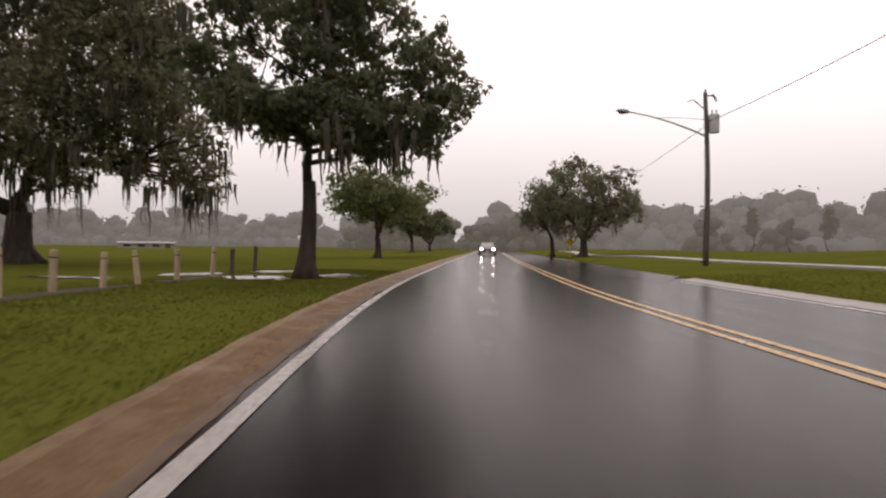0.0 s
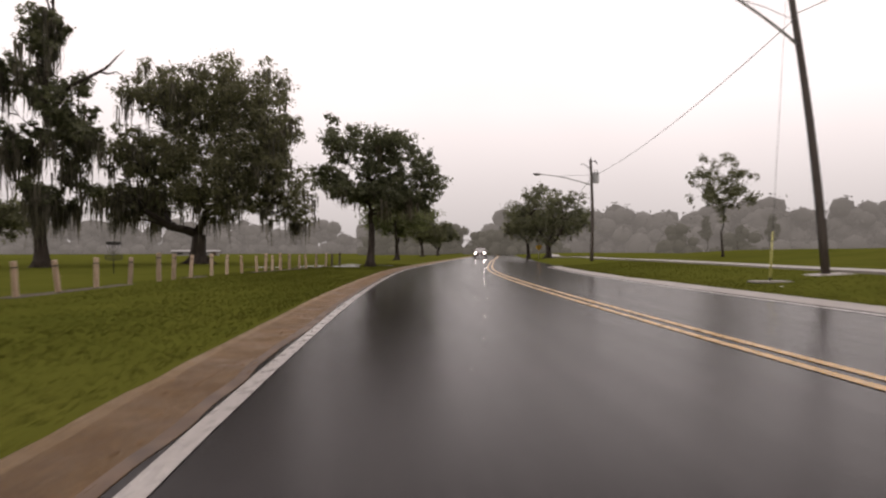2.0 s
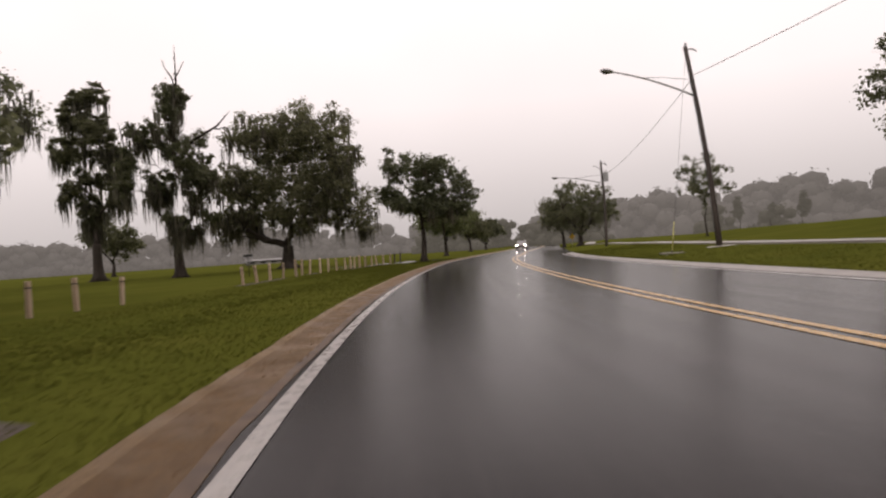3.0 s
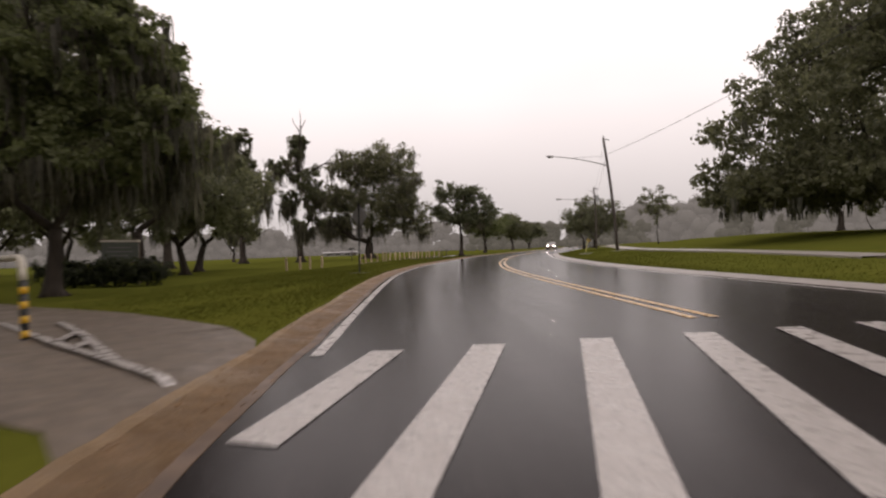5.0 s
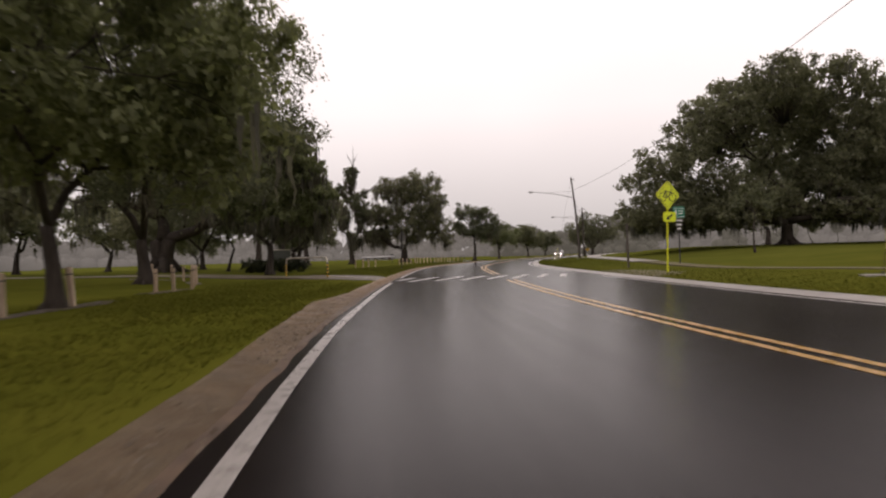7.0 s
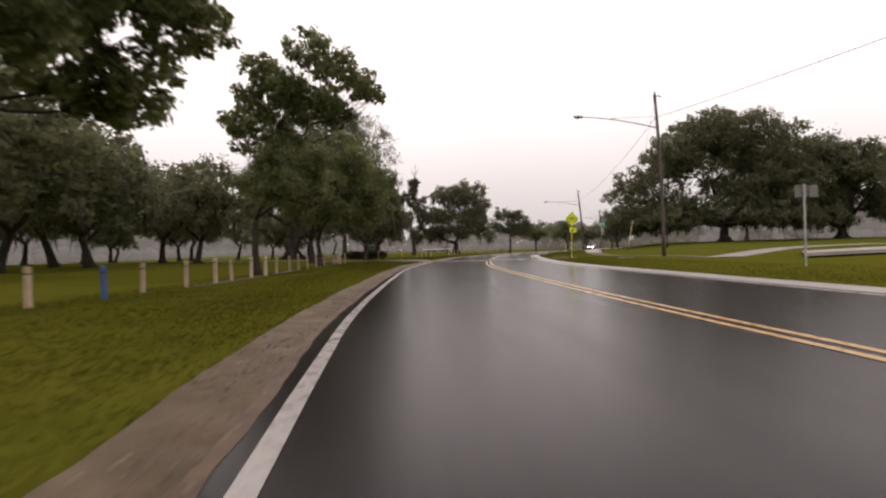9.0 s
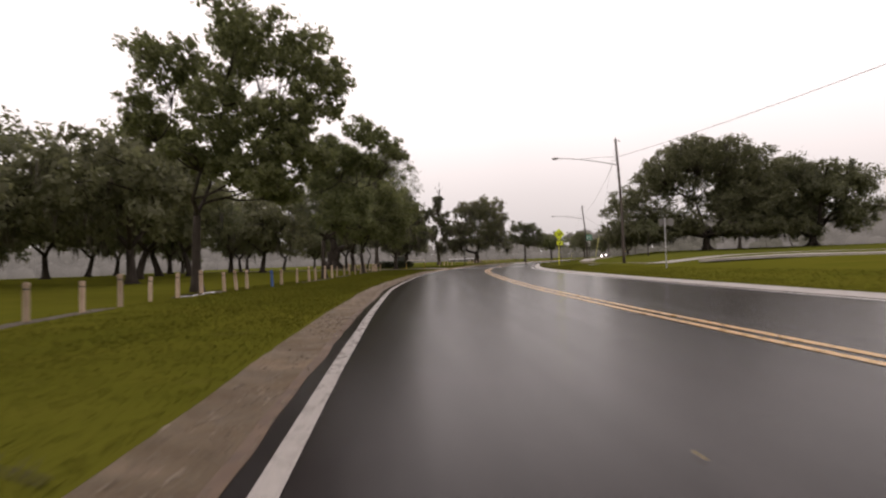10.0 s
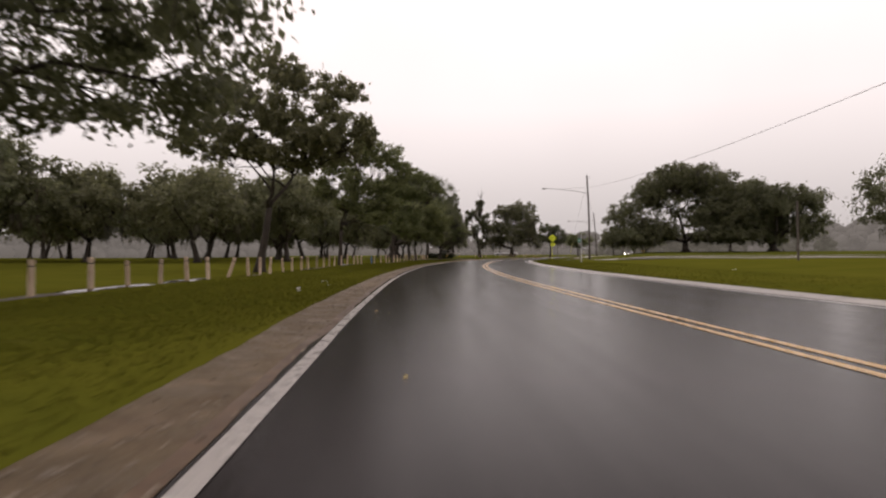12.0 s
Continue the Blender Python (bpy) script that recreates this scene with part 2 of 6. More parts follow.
SIGN_WHITE = mat_plain("white_sheet", (0.68, 0.67, 0.65), 0.35, 0.0, 10, 0.06, 0.0005)
SIGN_BACK = mat_plain("bare_aluminium_back", (0.16, 0.155, 0.15), 0.5, 0.3, 12, 0.15)
SIGN_DULL = mat_plain("dull_green_sign_board", (0.075, 0.085, 0.068), 0.5, 0.0, 12, 0.2)
BROWN = mat_plain("brown_sign_board", (0.075, 0.048, 0.03), 0.5, 0.0, 12, 0.2)
GUARD = mat_plain("pale_yellow_plastic", (0.46, 0.44, 0.14), 0.45, 0.0, 20, 0.1)
BLUE = mat_plain("blue_paint", (0.04, 0.10, 0.28), 0.45, 0.0, 14, 0.2)
BAND_YELLOW = mat_plain("yellow_band", (0.62, 0.36, 0.02), 0.4, 0.0, 20, 0.1)
CREAM = mat_plain("cream_pipe_paint", (0.50, 0.46, 0.38), 0.4, 0.0, 20, 0.12)
DIRT = mat_plain("wet_mulch", (0.050, 0.034, 0.022), 0.7, 0.0, 14, 0.5, 0.03)
SOIL = mat_plain("worn_wet_soil", (0.100, 0.084, 0.030), 0.85, 0.0, 2.5, 0.30, 0.01)
LIP = mat_gutter("sandy_gutter_lip", (0.165, 0.125, 0.078), (0.29, 0.20, 0.112))
SILT = mat_plain("dark_gutter_silt", (0.105, 0.065, 0.038), 0.6, 0.0, 4.0, 0.45, 0.01)
WATER = mat_water()
CAR_PAINT = mat_plain("silver_car_paint", (0.20, 0.17, 0.165), 0.25, 0.6, 40, 0.05, 0.0003)
GLASS = mat_glass("dark_glazing")
RUBBER = mat_plain("tyre_rubber", (0.015, 0.015, 0.015), 0.8)
LAMP_ON = mat_glow("headlamp_lens", (1.0, 0.93, 0.82), 40.0)
# both woods glow grey in place of haze; neither is a light source
FAR_WOOD_HAZE = mat_far_haze("far_woods_haze_glow", (0.150, 0.146, 0.134), 0.85)
MID_WOOD_HAZE = mat_far_haze("wood_edge_haze_glow", (0.112, 0.110, 0.092), 0.70)
PALE_WALL = mat_plain("pale_painted_wall", (0.24, 0.235, 0.23), 0.6, 0.0, 3, 0.1)
SCRAP = mat_plain("wet_paper", (0.7, 0.68, 0.62), 0.6)
def mat_pebble(name, lo, hi):
    k = Mat(name, rough=0.5, spec=0.3)
    return k.color(k.ramp(k.island(), (0.0, lo), (1.0, hi))).m


PEBBLE = mat_pebble("gutter_pebble", (0.08, 0.06, 0.04), (0.34, 0.29, 0.23))
SAND = mat_pebble("orange_sand", (0.12, 0.065, 0.03), (0.36, 0.23, 0.12))
LEAF_DRY = mat_plain("fallen_yellow_leaf", (0.38, 0.28, 0.06), 0.5)


# ---------------------------------------------------------------- helpers
def mesh_of(name, verts, faces, mats, smooth=False):
    me = bpy.data.meshes.new(name)
    me.from_pydata([tuple(v) for v in verts], [], [tuple(f) for f in faces])
    for m in mats if isinstance(mats, (list, tuple)) else [mats]:
        me.materials.append(m)
    if smooth:
        me.polygons.foreach_set("use_smooth", [True] * len(me.polygons))
    me.update()
    return me


def quick_mesh(name, verts, loops, size, mat):
    """A mesh from numpy arrays; all faces have the same number of corners."""
    me = bpy.data.meshes.new(name)
    n = len(loops) // size
    me.vertices.add(len(verts))
    me.vertices.foreach_set("co", np.asarray(verts, np.float32).ravel())
    me.loops.add(len(loops))
    me.loops.foreach_set("vertex_index", np.asarray(loops, np.int32))
    me.polygons.add(n)
    me.polygons.foreach_set("loop_start", np.arange(n, dtype=np.int32) * size)
    me.materials.append(mat)
    me.update(calc_edges=True)
    return me


def part(name, bm, material, parent, label="", smooth=False, at=None):
    """Links a bmesh (or a mesh) as one object under a thing or a part."""
    if isinstance(bm, bmesh.types.BMesh):
        me = bpy.data.meshes.new(name)
        bm.to_mesh(me)
        bm.free()
        me.materials.append(material)
    else:
        me = bm
        if material and not me.materials:
            me.materials.append(material)
    if smooth:
        me.polygons.foreach_set("use_smooth", [True] * len(me.polygons))
    ob = new(name, me)
    ob.parent = parent
    if at is not None:
        ob.matrix_basis = at
    if label:
        ob["label"] = label
    return ob


def thing(name, m, label, category, group="", kind=""):
    ob = new(name)
    ob.empty_display_size = 0.2
    ob.matrix_basis = m
    return tagged(ob, label, category, group, kind)


def box(sx, sy, sz, at=(0, 0, 0), bevel=0.01, turn=None):
    bm = bmesh.new()
    m = Matrix.Translation(at) @ (turn or Matrix()) @ Matrix.Diagonal((sx, sy, sz, 1))
    bmesh.ops.create_cube(bm, size=1.0, matrix=m)
    if bevel:
        bmesh.ops.bevel(bm, geom=bm.edges[:], offset=bevel, segments=2, affect="EDGES", profile=0.6)
    return bm


def tube(points, radii, sides=10, cap=True):
    """Vertices and faces of a tube along points."""
    pts = [Vector(p) for p in points]
    verts, faces = [], []
    side = None
    for i, p in enumerate(pts):
        d = (pts[min(i + 1, len(pts) - 1)] - pts[max(i - 1, 0)]).normalized()
        if side is None:
            side = d.orthogonal().normalized()
        side = (side - d * side.dot(d)).normalized()
        up = d.cross(side)
        for k in range(sides):
            a = 2 * math.pi * k / sides
            verts.append(p + (side * math.cos(a) + up * math.sin(a)) * radii[i])
    for i in range(len(pts) - 1):
        for k in range(sides):
            a, b = i * sides + k, i * sides + (k + 1) % sides
            faces.append((a, b, b + sides, a + sides))
    if cap:
        faces.append(tuple(range(sides))[::-1])
        faces.append(tuple((len(pts) - 1) * sides + k for k in range(sides)))
    return verts, faces


def tube_mesh(name, points, radii, mat, sides=10):
    if isinstance(radii, (int, float)):
        radii = [radii] * len(points)
    v, f = tube(points, radii, sides)
    return mesh_of(name, v, f, mat, smooth=True)


def merge(*groups):
    verts, faces = [], []
    for v, f in groups:
        n = len(verts)
        verts += list(v)
        faces += [tuple(i + n for i in q) for q in f]
    return verts, faces


# ---------------------------------------------------------------- road line
# the double yellow line, from far behind the view to the road's far end
LINE = [(82, -192), (63.5, -160), (52.2, -140), (46.63, -130.5), (41.1, -121.0), (36.26, -112.4), (31.7, -103.7), (27.4, -94.8),
        (23.5, -85.9), (19.8, -76.6), (16.2, -67.4), (12.75, -56.1), (9.34, -42.6), (6.3, -29.3), (4.85, -19.6), (3.95, -9.75),
        (3.35, 0.2), (3.15, 12.2), (3.9, 25), (5.0, 42), (6.4, 60), (8.3, 85), (10.2, 110), (12.0, 140), (10.0, 175), (0, 215), (-20, 255), (-60, 320)]


def line_curve(pts, step):
    p = np.array(pts, float)
    ext = np.vstack([2 * p[0] - p[1], p, 2 * p[-1] - p[-2]])
    out = []
    for i in range(1, len(ext) - 2):
        a, b, c, d = ext[i - 1], ext[i], ext[i + 1], ext[i + 2]
        n = max(2, int(np.linalg.norm(c - b) / step))
        for u in np.arange(n) / n:
            out.append(0.5 * (2 * b + (c - a) * u + (2 * a - 5 * b + 4 * c - d) * u * u + (3 * b - a - 3 * c + d) * u ** 3))
    out.append(ext[-2])
    out = np.array(out)
    for _ in range(12):
        out[1:-1] = (out[:-2] + 2 * out[1:-1] + out[2:]) / 4
    return out


ROAD = line_curve(LINE, 1.5)
TAN = np.gradient(ROAD, axis=0)
TAN /= np.linalg.norm(TAN, axis=1)[:, None]
NOR = np.stack([TAN[:, 1], -TAN[:, 0]], 1)      # to the right
RUN = np.r_[0, np.cumsum(np.linalg.norm(np.diff(ROAD, axis=0), axis=1))]


def right_half(y):
    """From the yellow line to the far edge line, by the road's y."""
    return np.interp(y, [-130, -95, -62, -20, 5, 60], [4.25, 4.25, 3.8, 3.7, 3.45, 3.5])




def left_half(y):
    """From the yellow line to the near edge line, by the road's y."""
    return np.interp(y, [-132, -125, -119, -110, -101, -95, -89, -66, -61, -47, -27, -21, -16, -6, 3, 20], [4.68, 4.72, 4.68, 4.61, 4.56, 4.58, 4.67, 4.46, 4.38, 4.42, 4.56, 4.54, 4.54, 4.46, 4.41, 4.45])


def road_at(y, off):
    """A point of the road's cross-section: y of the yellow line, metres to the right of it."""
    i = int(np.argmin(abs(ROAD[:, 1] - y)))
    return ROAD[i] + NOR[i] * off


def road_frame(x, y):
    """Where a place lies along and across the road."""
    i = int(np.argmin((ROAD[:, 0] - x) ** 2 + (ROAD[:, 1] - y) ** 2))
    return i, float((np.array((x, y)) - ROAD[i]) @ NOR[i])


def strip(name, lo, hi, z, mat, first=-1e9, last=1e9, side_drop=0.0, wobble=0.0, seed=1):
    """A ribbon along the road between two offsets (numbers or arrays along ROAD)."""
    sel = np.where((ROAD[:, 1] >= first) & (ROAD[:, 1] <= last))[0]
    rng = np.random.default_rng(seed)
    lo_a, hi_a = np.broadcast_to(lo, len(ROAD))[sel], np.broadcast_to(hi, len(ROAD))[sel]
    if wobble:
        lo_a = lo_a + rng.normal(0, wobble, len(sel))
        hi_a = hi_a + rng.normal(0, wobble, len(sel))
    a = ROAD[sel] + NOR[sel] * lo_a[:, None]
    b = ROAD[sel] + NOR[sel] * hi_a[:, None]
    n = len(sel)
    verts = [(p[0], p[1], z) for p in a] + [(p[0], p[1], z) for p in b]
    faces = [(i, n + i, n + i + 1, i + 1) for i in range(n - 1)]
    if side_drop:
        verts += [(p[0], p[1], z - side_drop) for p in a] + [(p[0], p[1], z - side_drop) for p in b]
        for i in range(n - 1):
            faces.append((i, i + 1, 2 * n + i + 1, 2 * n + i))
            faces.append((n + i, 3 * n + i, 3 * n + i + 1, n + i + 1))
    me = mesh_of(name, verts, faces, mat)
    uv = me.uv_layers.new(name="along")
    across = list(lo_a) + list(hi_a)
    run = list(RUN[sel]) * 2
    for lp in me.loops:
        k = lp.vertex_index % (2 * n)
        uv.data[lp.index].uv = (across[k], run[k])
    return me


RH = right_half(ROAD[:, 1])
LH = left_half(ROAD[:, 1])
GAP = np.interp(ROAD[:, 1], [-132, -120, -108, -100, -90, -60, -30], [0.07, 0.08, 0.14, 0.18, 0.18, 0.14, 0.08])      # bare asphalt between line and gutter


def verge(y):
    """From the near edge line to the grass: a gutter's width, wider where sand has washed out over the lawn."""
    return np.interp(y, [-90, -60, -25, -8], [0.81, 0.73, 0.66, 0.72]) + np.interp(y, [-66.5, -63.5, -61.2, -60.2, -59.2], [0.0, 0.16, 0.40, 0.46, 0.0])


EDGE_L = -LH - verge(ROAD[:, 1])       # where the near grass begins
EDGE_R = RH + 0.80


def ground_height(off, y):
    """Height of the ground beside the road by offset from the yellow line."""
    rh = float(right_half(y)) + 0.8
    le = -float(left_half(y)) - float(verge(y))
    if le + 0.06 < off < rh - 0.05:
        return -0.10
    if off < 0:
        d = le - off
        z = 0.035 + 0.03 * min(d, 2) - 0.05 * max(0, min(1, (d - 4) / 3))
        if d > 8:
            z += 0.9 * float(np.interp(y, [-110, -60, -30, 0], [0.55, 0.5, 0.35, 0.0])) * min(1.0, (d - 8) / 25)
        return z + 0.03 * math.sin(off * 0.45 + y * 0.21)
    d = off - rh
    top = float(np.interp(y, [-120, -70, -35, -5, 30, 60], [0.42, 0.38, 0.7, 1.15, 1.1, 0.5]))
    shelf = float(np.interp(y, [-90, -60, -46, -40, 0], [0.18, 0.08, 0.06, 0.22, 0.34]))
    z = 0.03 + shelf * min(1, d / 6.0) + (top - shelf) * (lambda u: u * u * (3 - 2 * u))(max(0.0, min(1.0, (d - 6.5) / 11)))
    return z + 0.025 * math.sin(off * 0.4 - y * 0.17)


def ground_z(x, y):
    i, off = road_frame(x, y)
    return ground_height(off, ROAD[i, 1])


# ---------------------------------------------------------------- ground and road
def build_ground():
    offs = [-240, -170, -120, -85, -65, -52, -44, -37, -31, -26, -22, -18.5, -16, -14, -12.5, -11.5, -10.5, -9.5, -8.5, -7.6, -6.7, -6.0]
    inner = [-3, 0, 3]
    outer = [0.0, 0.6, 1.4, 2.5, 4, 5.2, 6.4, 7.6, 9, 11, 13, 15.5, 18.5, 23, 30, 42, 60, 90, 130, 180, 240]
    sel = np.arange(0, len(ROAD), 2)
    cols = len(offs) + 3 + len(inner) + 1 + len(outer)
    verts, faces = [], []
    rng = np.random.default_rng(4)
    for i in sel:
        row = offs + [float(EDGE_L[i]) - 0.3, float(EDGE_L[i]), float(EDGE_L[i]) + 0.12] + inner + [float(EDGE_R[i]) - 0.10] + [float(EDGE_R[i]) + d for d in outer]
        for o in row:
            w = 0.0
            if abs(o - EDGE_L[i]) < 0.02 or abs(o - EDGE_R[i]) < 0.02:
                w = float(rng.normal(0, 0.03))
            p = ROAD[i] + NOR[i] * (o + w)
            verts.append((p[0], p[1], ground_height(o, float(ROAD[i, 1])) + float(rng.normal(0, 0.006))))
    for r in range(len(sel) - 1):
        for c in range(cols - 1):
            a = r * cols + c
            faces.append((a, a + 1, a + cols + 1, a + cols))
    n = len(verts)
    far = 2400
    verts += [(-far, -far, -0.5), (far, -far, -0.5), (far, far, -0.5), (-far, far, -0.5)]
    faces.append((n, n + 1, n + 2, n + 3))
    ob = new("ground", mesh_of("ground", verts, faces, GRASS, smooth=True))
    tagged(ob, "rain-soaked park lawn, olive green with thin worn patches", "ground", kind="structure")


build_ground()

road = new("road", strip("road", -LH - GAP - 0.22, RH + 0.26, -0.001, ASPHALT, side_drop=0.12))
tagged(road, "wet dark asphalt two-lane road reflecting the sky", "road", kind="structure")

for name, lo, hi, first, last, mat, word in (
        ("edge_line", -LH - 0.035, -LH + 0.095, -200, -50.5, WHITE, "solid worn white edge line painted on the asphalt"),
        ("edge_line", -LH - 0.035, -LH + 0.095, -47.3, 300, WHITE, "solid worn white edge line painted on the asphalt"),
        ("edge_line", RH - 0.07, RH + 0.07, -200, -50.0, WHITE, "solid worn white edge line painted on the asphalt"),
        ("edge_line", RH - 0.07, RH + 0.07, -44.5, 19.0, WHITE, "solid worn white edge line painted on the asphalt"),
        ("centre_line", -0.19, -0.07, -200, -51.5, YELLOW, "yellow line, one of a double pair on the asphalt"),
        ("centre_line", 0.07, 0.19, -200, -51.5, YELLOW, "yellow line, one of a double pair on the asphalt"),
        ("centre_line", -0.19, -0.07, -46.1, 250, YELLOW, "yellow line, one of a double pair on the asphalt"),
        ("centre_line", 0.07, 0.19, -46.1, 250, YELLOW, "yellow line, one of a double pair on the asphalt")):
    ob = part(name, strip(name, lo, hi, 0.005, mat, first, last, wobble=0.004), mat, road, word)

# crosswalk bars, slightly fanned along the trail's crossing
for k in range(8):
    x = 6.93 + 0.92 * k
    near_y = -52.15 + 0.45 * (x - 7.7) + (1.7 if k == 0 else 0.0)
    far_y = -48.0 + 0.36 * (x - 6.8) + max(0.0, (x - 11.8)) * -0.5
    xf = x + (-0.13, -0.12, -0.02, 0.08, 0.10, 0.05, 0.0, -0.15)[k]
    w = 0.155 if k < 4 else 0.135
    verts = [(x - w, near_y + 0.03, 0.006), (x + w, near_y - 0.03, 0.006), (xf + w, far_y + 0.02, 0.006), (xf - w, far_y - 0.02, 0.006)]
    part("crosswalk_bar", mesh_of("crosswalk_bar", verts, [(0, 1, 2, 3)], WHITE), WHITE, road, "worn white crosswalk bar on wet asphalt")


def gutter(name, a, b, first, last, mat, label, ragged):
    """A shallow concrete gutter pan: its outer lip stands a little proud of the grass edge."""
    sel = np.where((ROAD[:, 1] >= first) & (ROAD[:, 1] <= last))[0]
    s = np.arange(RUN[sel[0]], RUN[sel[-1]], 0.3)
    take = lambda arr: np.interp(s, RUN, arr)
    line = np.stack([take(ROAD[:, 0]), take(ROAD[:, 1])], 1)
    across = np.stack([take(NOR[:, 0]), take(NOR[:, 1])], 1)
    lo, hi = take(a), take(b)
    rng = np.random.default_rng(9)
    def uneven(size, span):
        w = rng.normal(size=len(s) + 2 * span)
        k = np.hanning(2 * span + 1)
        w = np.convolve(w, k / np.sqrt((k ** 2).sum()), "valid")
        return size * w[:len(s)]
    inner = ragged * (uneven(0.014, 9) + uneven(0.011, 2))
    outer = uneven(0.016, 6) + uneven(0.008, 1)
    prof = [(0.0, -0.10), (0.0, 0.004), (0.15, 0.008), (0.5, 0.010), (0.82, 0.03), (0.97, 0.05), (1.0, 0.035), (1.0, -0.12)]
    n = len(prof)
    verts, faces = [], []
    for k in range(len(s)):
        for u, z in prof:
            o = lo[k] + (hi[k] - lo[k]) * u + inner[k] * max(0.0, 1 - 2 * u) + outer[k] * u
            p = line[k] + across[k] * o
            verts.append((p[0], p[1], z))
    for r in range(len(s) - 1):
        for c in range(n - 1):
            q = r * n + c
            faces.append((q, q + 1, q + n + 1, q + n))
    me = mesh_of(name, verts, faces, mat, smooth=False)
    if len(me.materials) > 1:
        me.polygons.foreach_set("material_index", [(0, 2, 0, 0, 1, 1, 1)[k % (n - 1)] for k in range(len(faces))])
    ob = new(name, me)
    tagged(ob, label, "gutter", kind="structure")
    return ob


gutter("gutter_west", -LH - GAP, EDGE_L, -200, 300, [GUTTER, LIP, SILT], "shallow sand-stained concrete gutter beside the wet road", 1.0)
gutter("gutter_east", RH + 0.255, EDGE_R, -200, 20, CONCRETE, "shallow pale concrete gutter along the road edge", 0.3)


def flat_patch(name, outline, z, mat, thick=0.06, jag=0.0, seed=3, parent=None):
    """A paved or wet patch with an even top and real edges, draped at z (a number or a function)."""
    rng = random.Random(seed)
    pts = []
    for i, (x, y) in enumerate(outline):
        x2, y2 = outline[(i + 1) % len(outline)]
        n = max(1, int(math.hypot(x2 - x, y2 - y) / 0.8)) if jag else 1
        for k in range(n):
            u = k / n
            pts.append((x + (x2 - x) * u + rng.gauss(0, jag), y + (y2 - y) * u + rng.gauss(0, jag)))
    h = z if callable(z) else (lambda x, y: z)
    n = len(pts)
    verts = [(x, y, h(x, y)) for x, y in pts] + [(x, y, h(x, y) - thick) for x, y in pts]
    faces = [tuple(range(n))] + [(i, n + i, n + (i + 1) % n, (i + 1) % n) for i in range(n)]
    return mesh_of(name, verts, faces, mat)


# side road mouth beyond the far kerb corner
side_road = new("side_road", flat_patch("side_road", [(6.2, 17.5), (7.6, 20.5), (9.6, 23.4), (12.5, 25.6), (26, 29), (46, 33), (47, 44), (28, 43), (17, 45), (12.4, 49.5), (10.4, 53.5), (9.3, 58), (6.5, 58), (5, 38)], 0.004, ASPHALT, 0.1))
tagged(side_road, "wet asphalt mouth of a side road", "road", kind="structure")


def trail(name, centre, width, mat, label, lift=0.03):
    """A paved trail that follows the ground."""
    p = line_curve(centre, 1.5)
    d = np.gradient(p, axis=0)
    d /= np.linalg.norm(d, axis=1)[:, None]
    nn = np.stack([d[:, 1], -d[:, 0]], 1)
    verts, faces = [], []
    for q, m in zip(p, nn):
        zs = max(0.03, max(ground_z(*(q + m * k * width / 2)) for k in (-1, 0, 1)))
        for k, drop in ((-0.5, -0.15), (-0.5, 0), (0.5, 0), (0.5, -0.15)):
            v = q + m * k * width
            verts.append((v[0], v[1], zs + lift + drop))
    for i in range(len(p) - 1):
        for c in range(3):
            a = 4 * i + c
            faces.append((a, a + 1, a + 5, a + 4))
    return tagged(new(name, mesh_of(name, verts, faces, mat)), label, "path", kind="structure")


def beside(y, off):
    q = road_at(y, off)
    return (float(q[0]), float(q[1]))


TRAIL = mat_plain("trail_asphalt", (0.118, 0.092, 0.066), 0.6, 0.0, 6, 0.3, 0.004)


def mouth_z(x, y):
    """The trail's mouth rises from the gutter to the lawn."""
    rise = 0.02 + 0.13 * max(0.0, -4.96 - road_frame(x, y)[1])
    return min(rise, max(0.055, ground_z(x, y) + 0.02))


def trail_mouth(near, far):
    """Paving between two edges that run from the gutter to the trail."""
    a, b = np.array(near, float), np.array(far, float)
    verts, faces, n = [], [], 9
    for p, q in zip(a, b):
        row = [p + (q - p) * k / (n - 1) for k in range(n)]
        verts += [(*row[0], -0.1)] + [(x, y, mouth_z(x, y)) for x, y in row] + [(*row[-1], -0.1)]
    for r in range(len(a) - 1):
        for c in range(n + 1):
            q = r * (n + 2) + c
            faces.append((q, q + 1, q + n + 3, q + n + 2))
    return tagged(new("trail_mouth", mesh_of("trail_mouth", verts, faces, TRAIL)), "grey wet trail mouth meeting the gutter at the crosswalk", "path", kind="structure")


trail_mouth([beside(-50.9, -4.98), (5.75, -50.85), (5.0, -50.6), (3.9, -50.1), (2.66, -49.3)], [beside(-47.4, -4.95), (5.2, -47.5), (4.9, -47.2), (4.7, -46.95), (4.45, -46.7)])
trail("trail_east", [(17.5, -33.5)] + [beside(y, float(right_half(y)) + 6.9) for y in range(-30, 27, 10)] + [(14.5, 36), (14.6, 48), (14.2, 60), (17, 80), (21, 110)], 1.6, CONCRETE,
      "pale concrete trail running beside the road through grass")
trail("side_lot", [(31, -63), (40, -64), (52, -61), (70, -56), (95, -49)], 7.0, CONCRETE, "pale wet paved lot across the lawn", 0.10)
trail("worn_path", [(17.6, -33.8), (18.2, -39.5), (20.5, -45.5), (23.8, -51), (26.2, -56), (27.6, -61.5)], 1.3, SOIL, "worn brown footpath through the wet grass", 0.012)
trail("trail_branch", [(27.5, -61), (31, -52.5), (37, -46.5), (45, -43.5), (60, -38)], 1.9, CONCRETE, "pale concrete path crossing the park lawn")
trail("trail_west", [(3.6, -48.05), (1.2, -46.3), (-2.0, -44.4), (-6, -42.2), (-12, -40.5), (-20, -41), (-34, -47)], 3.2, TRAIL, "grey wet trail leading away from the crosswalk into the park", 0.02)


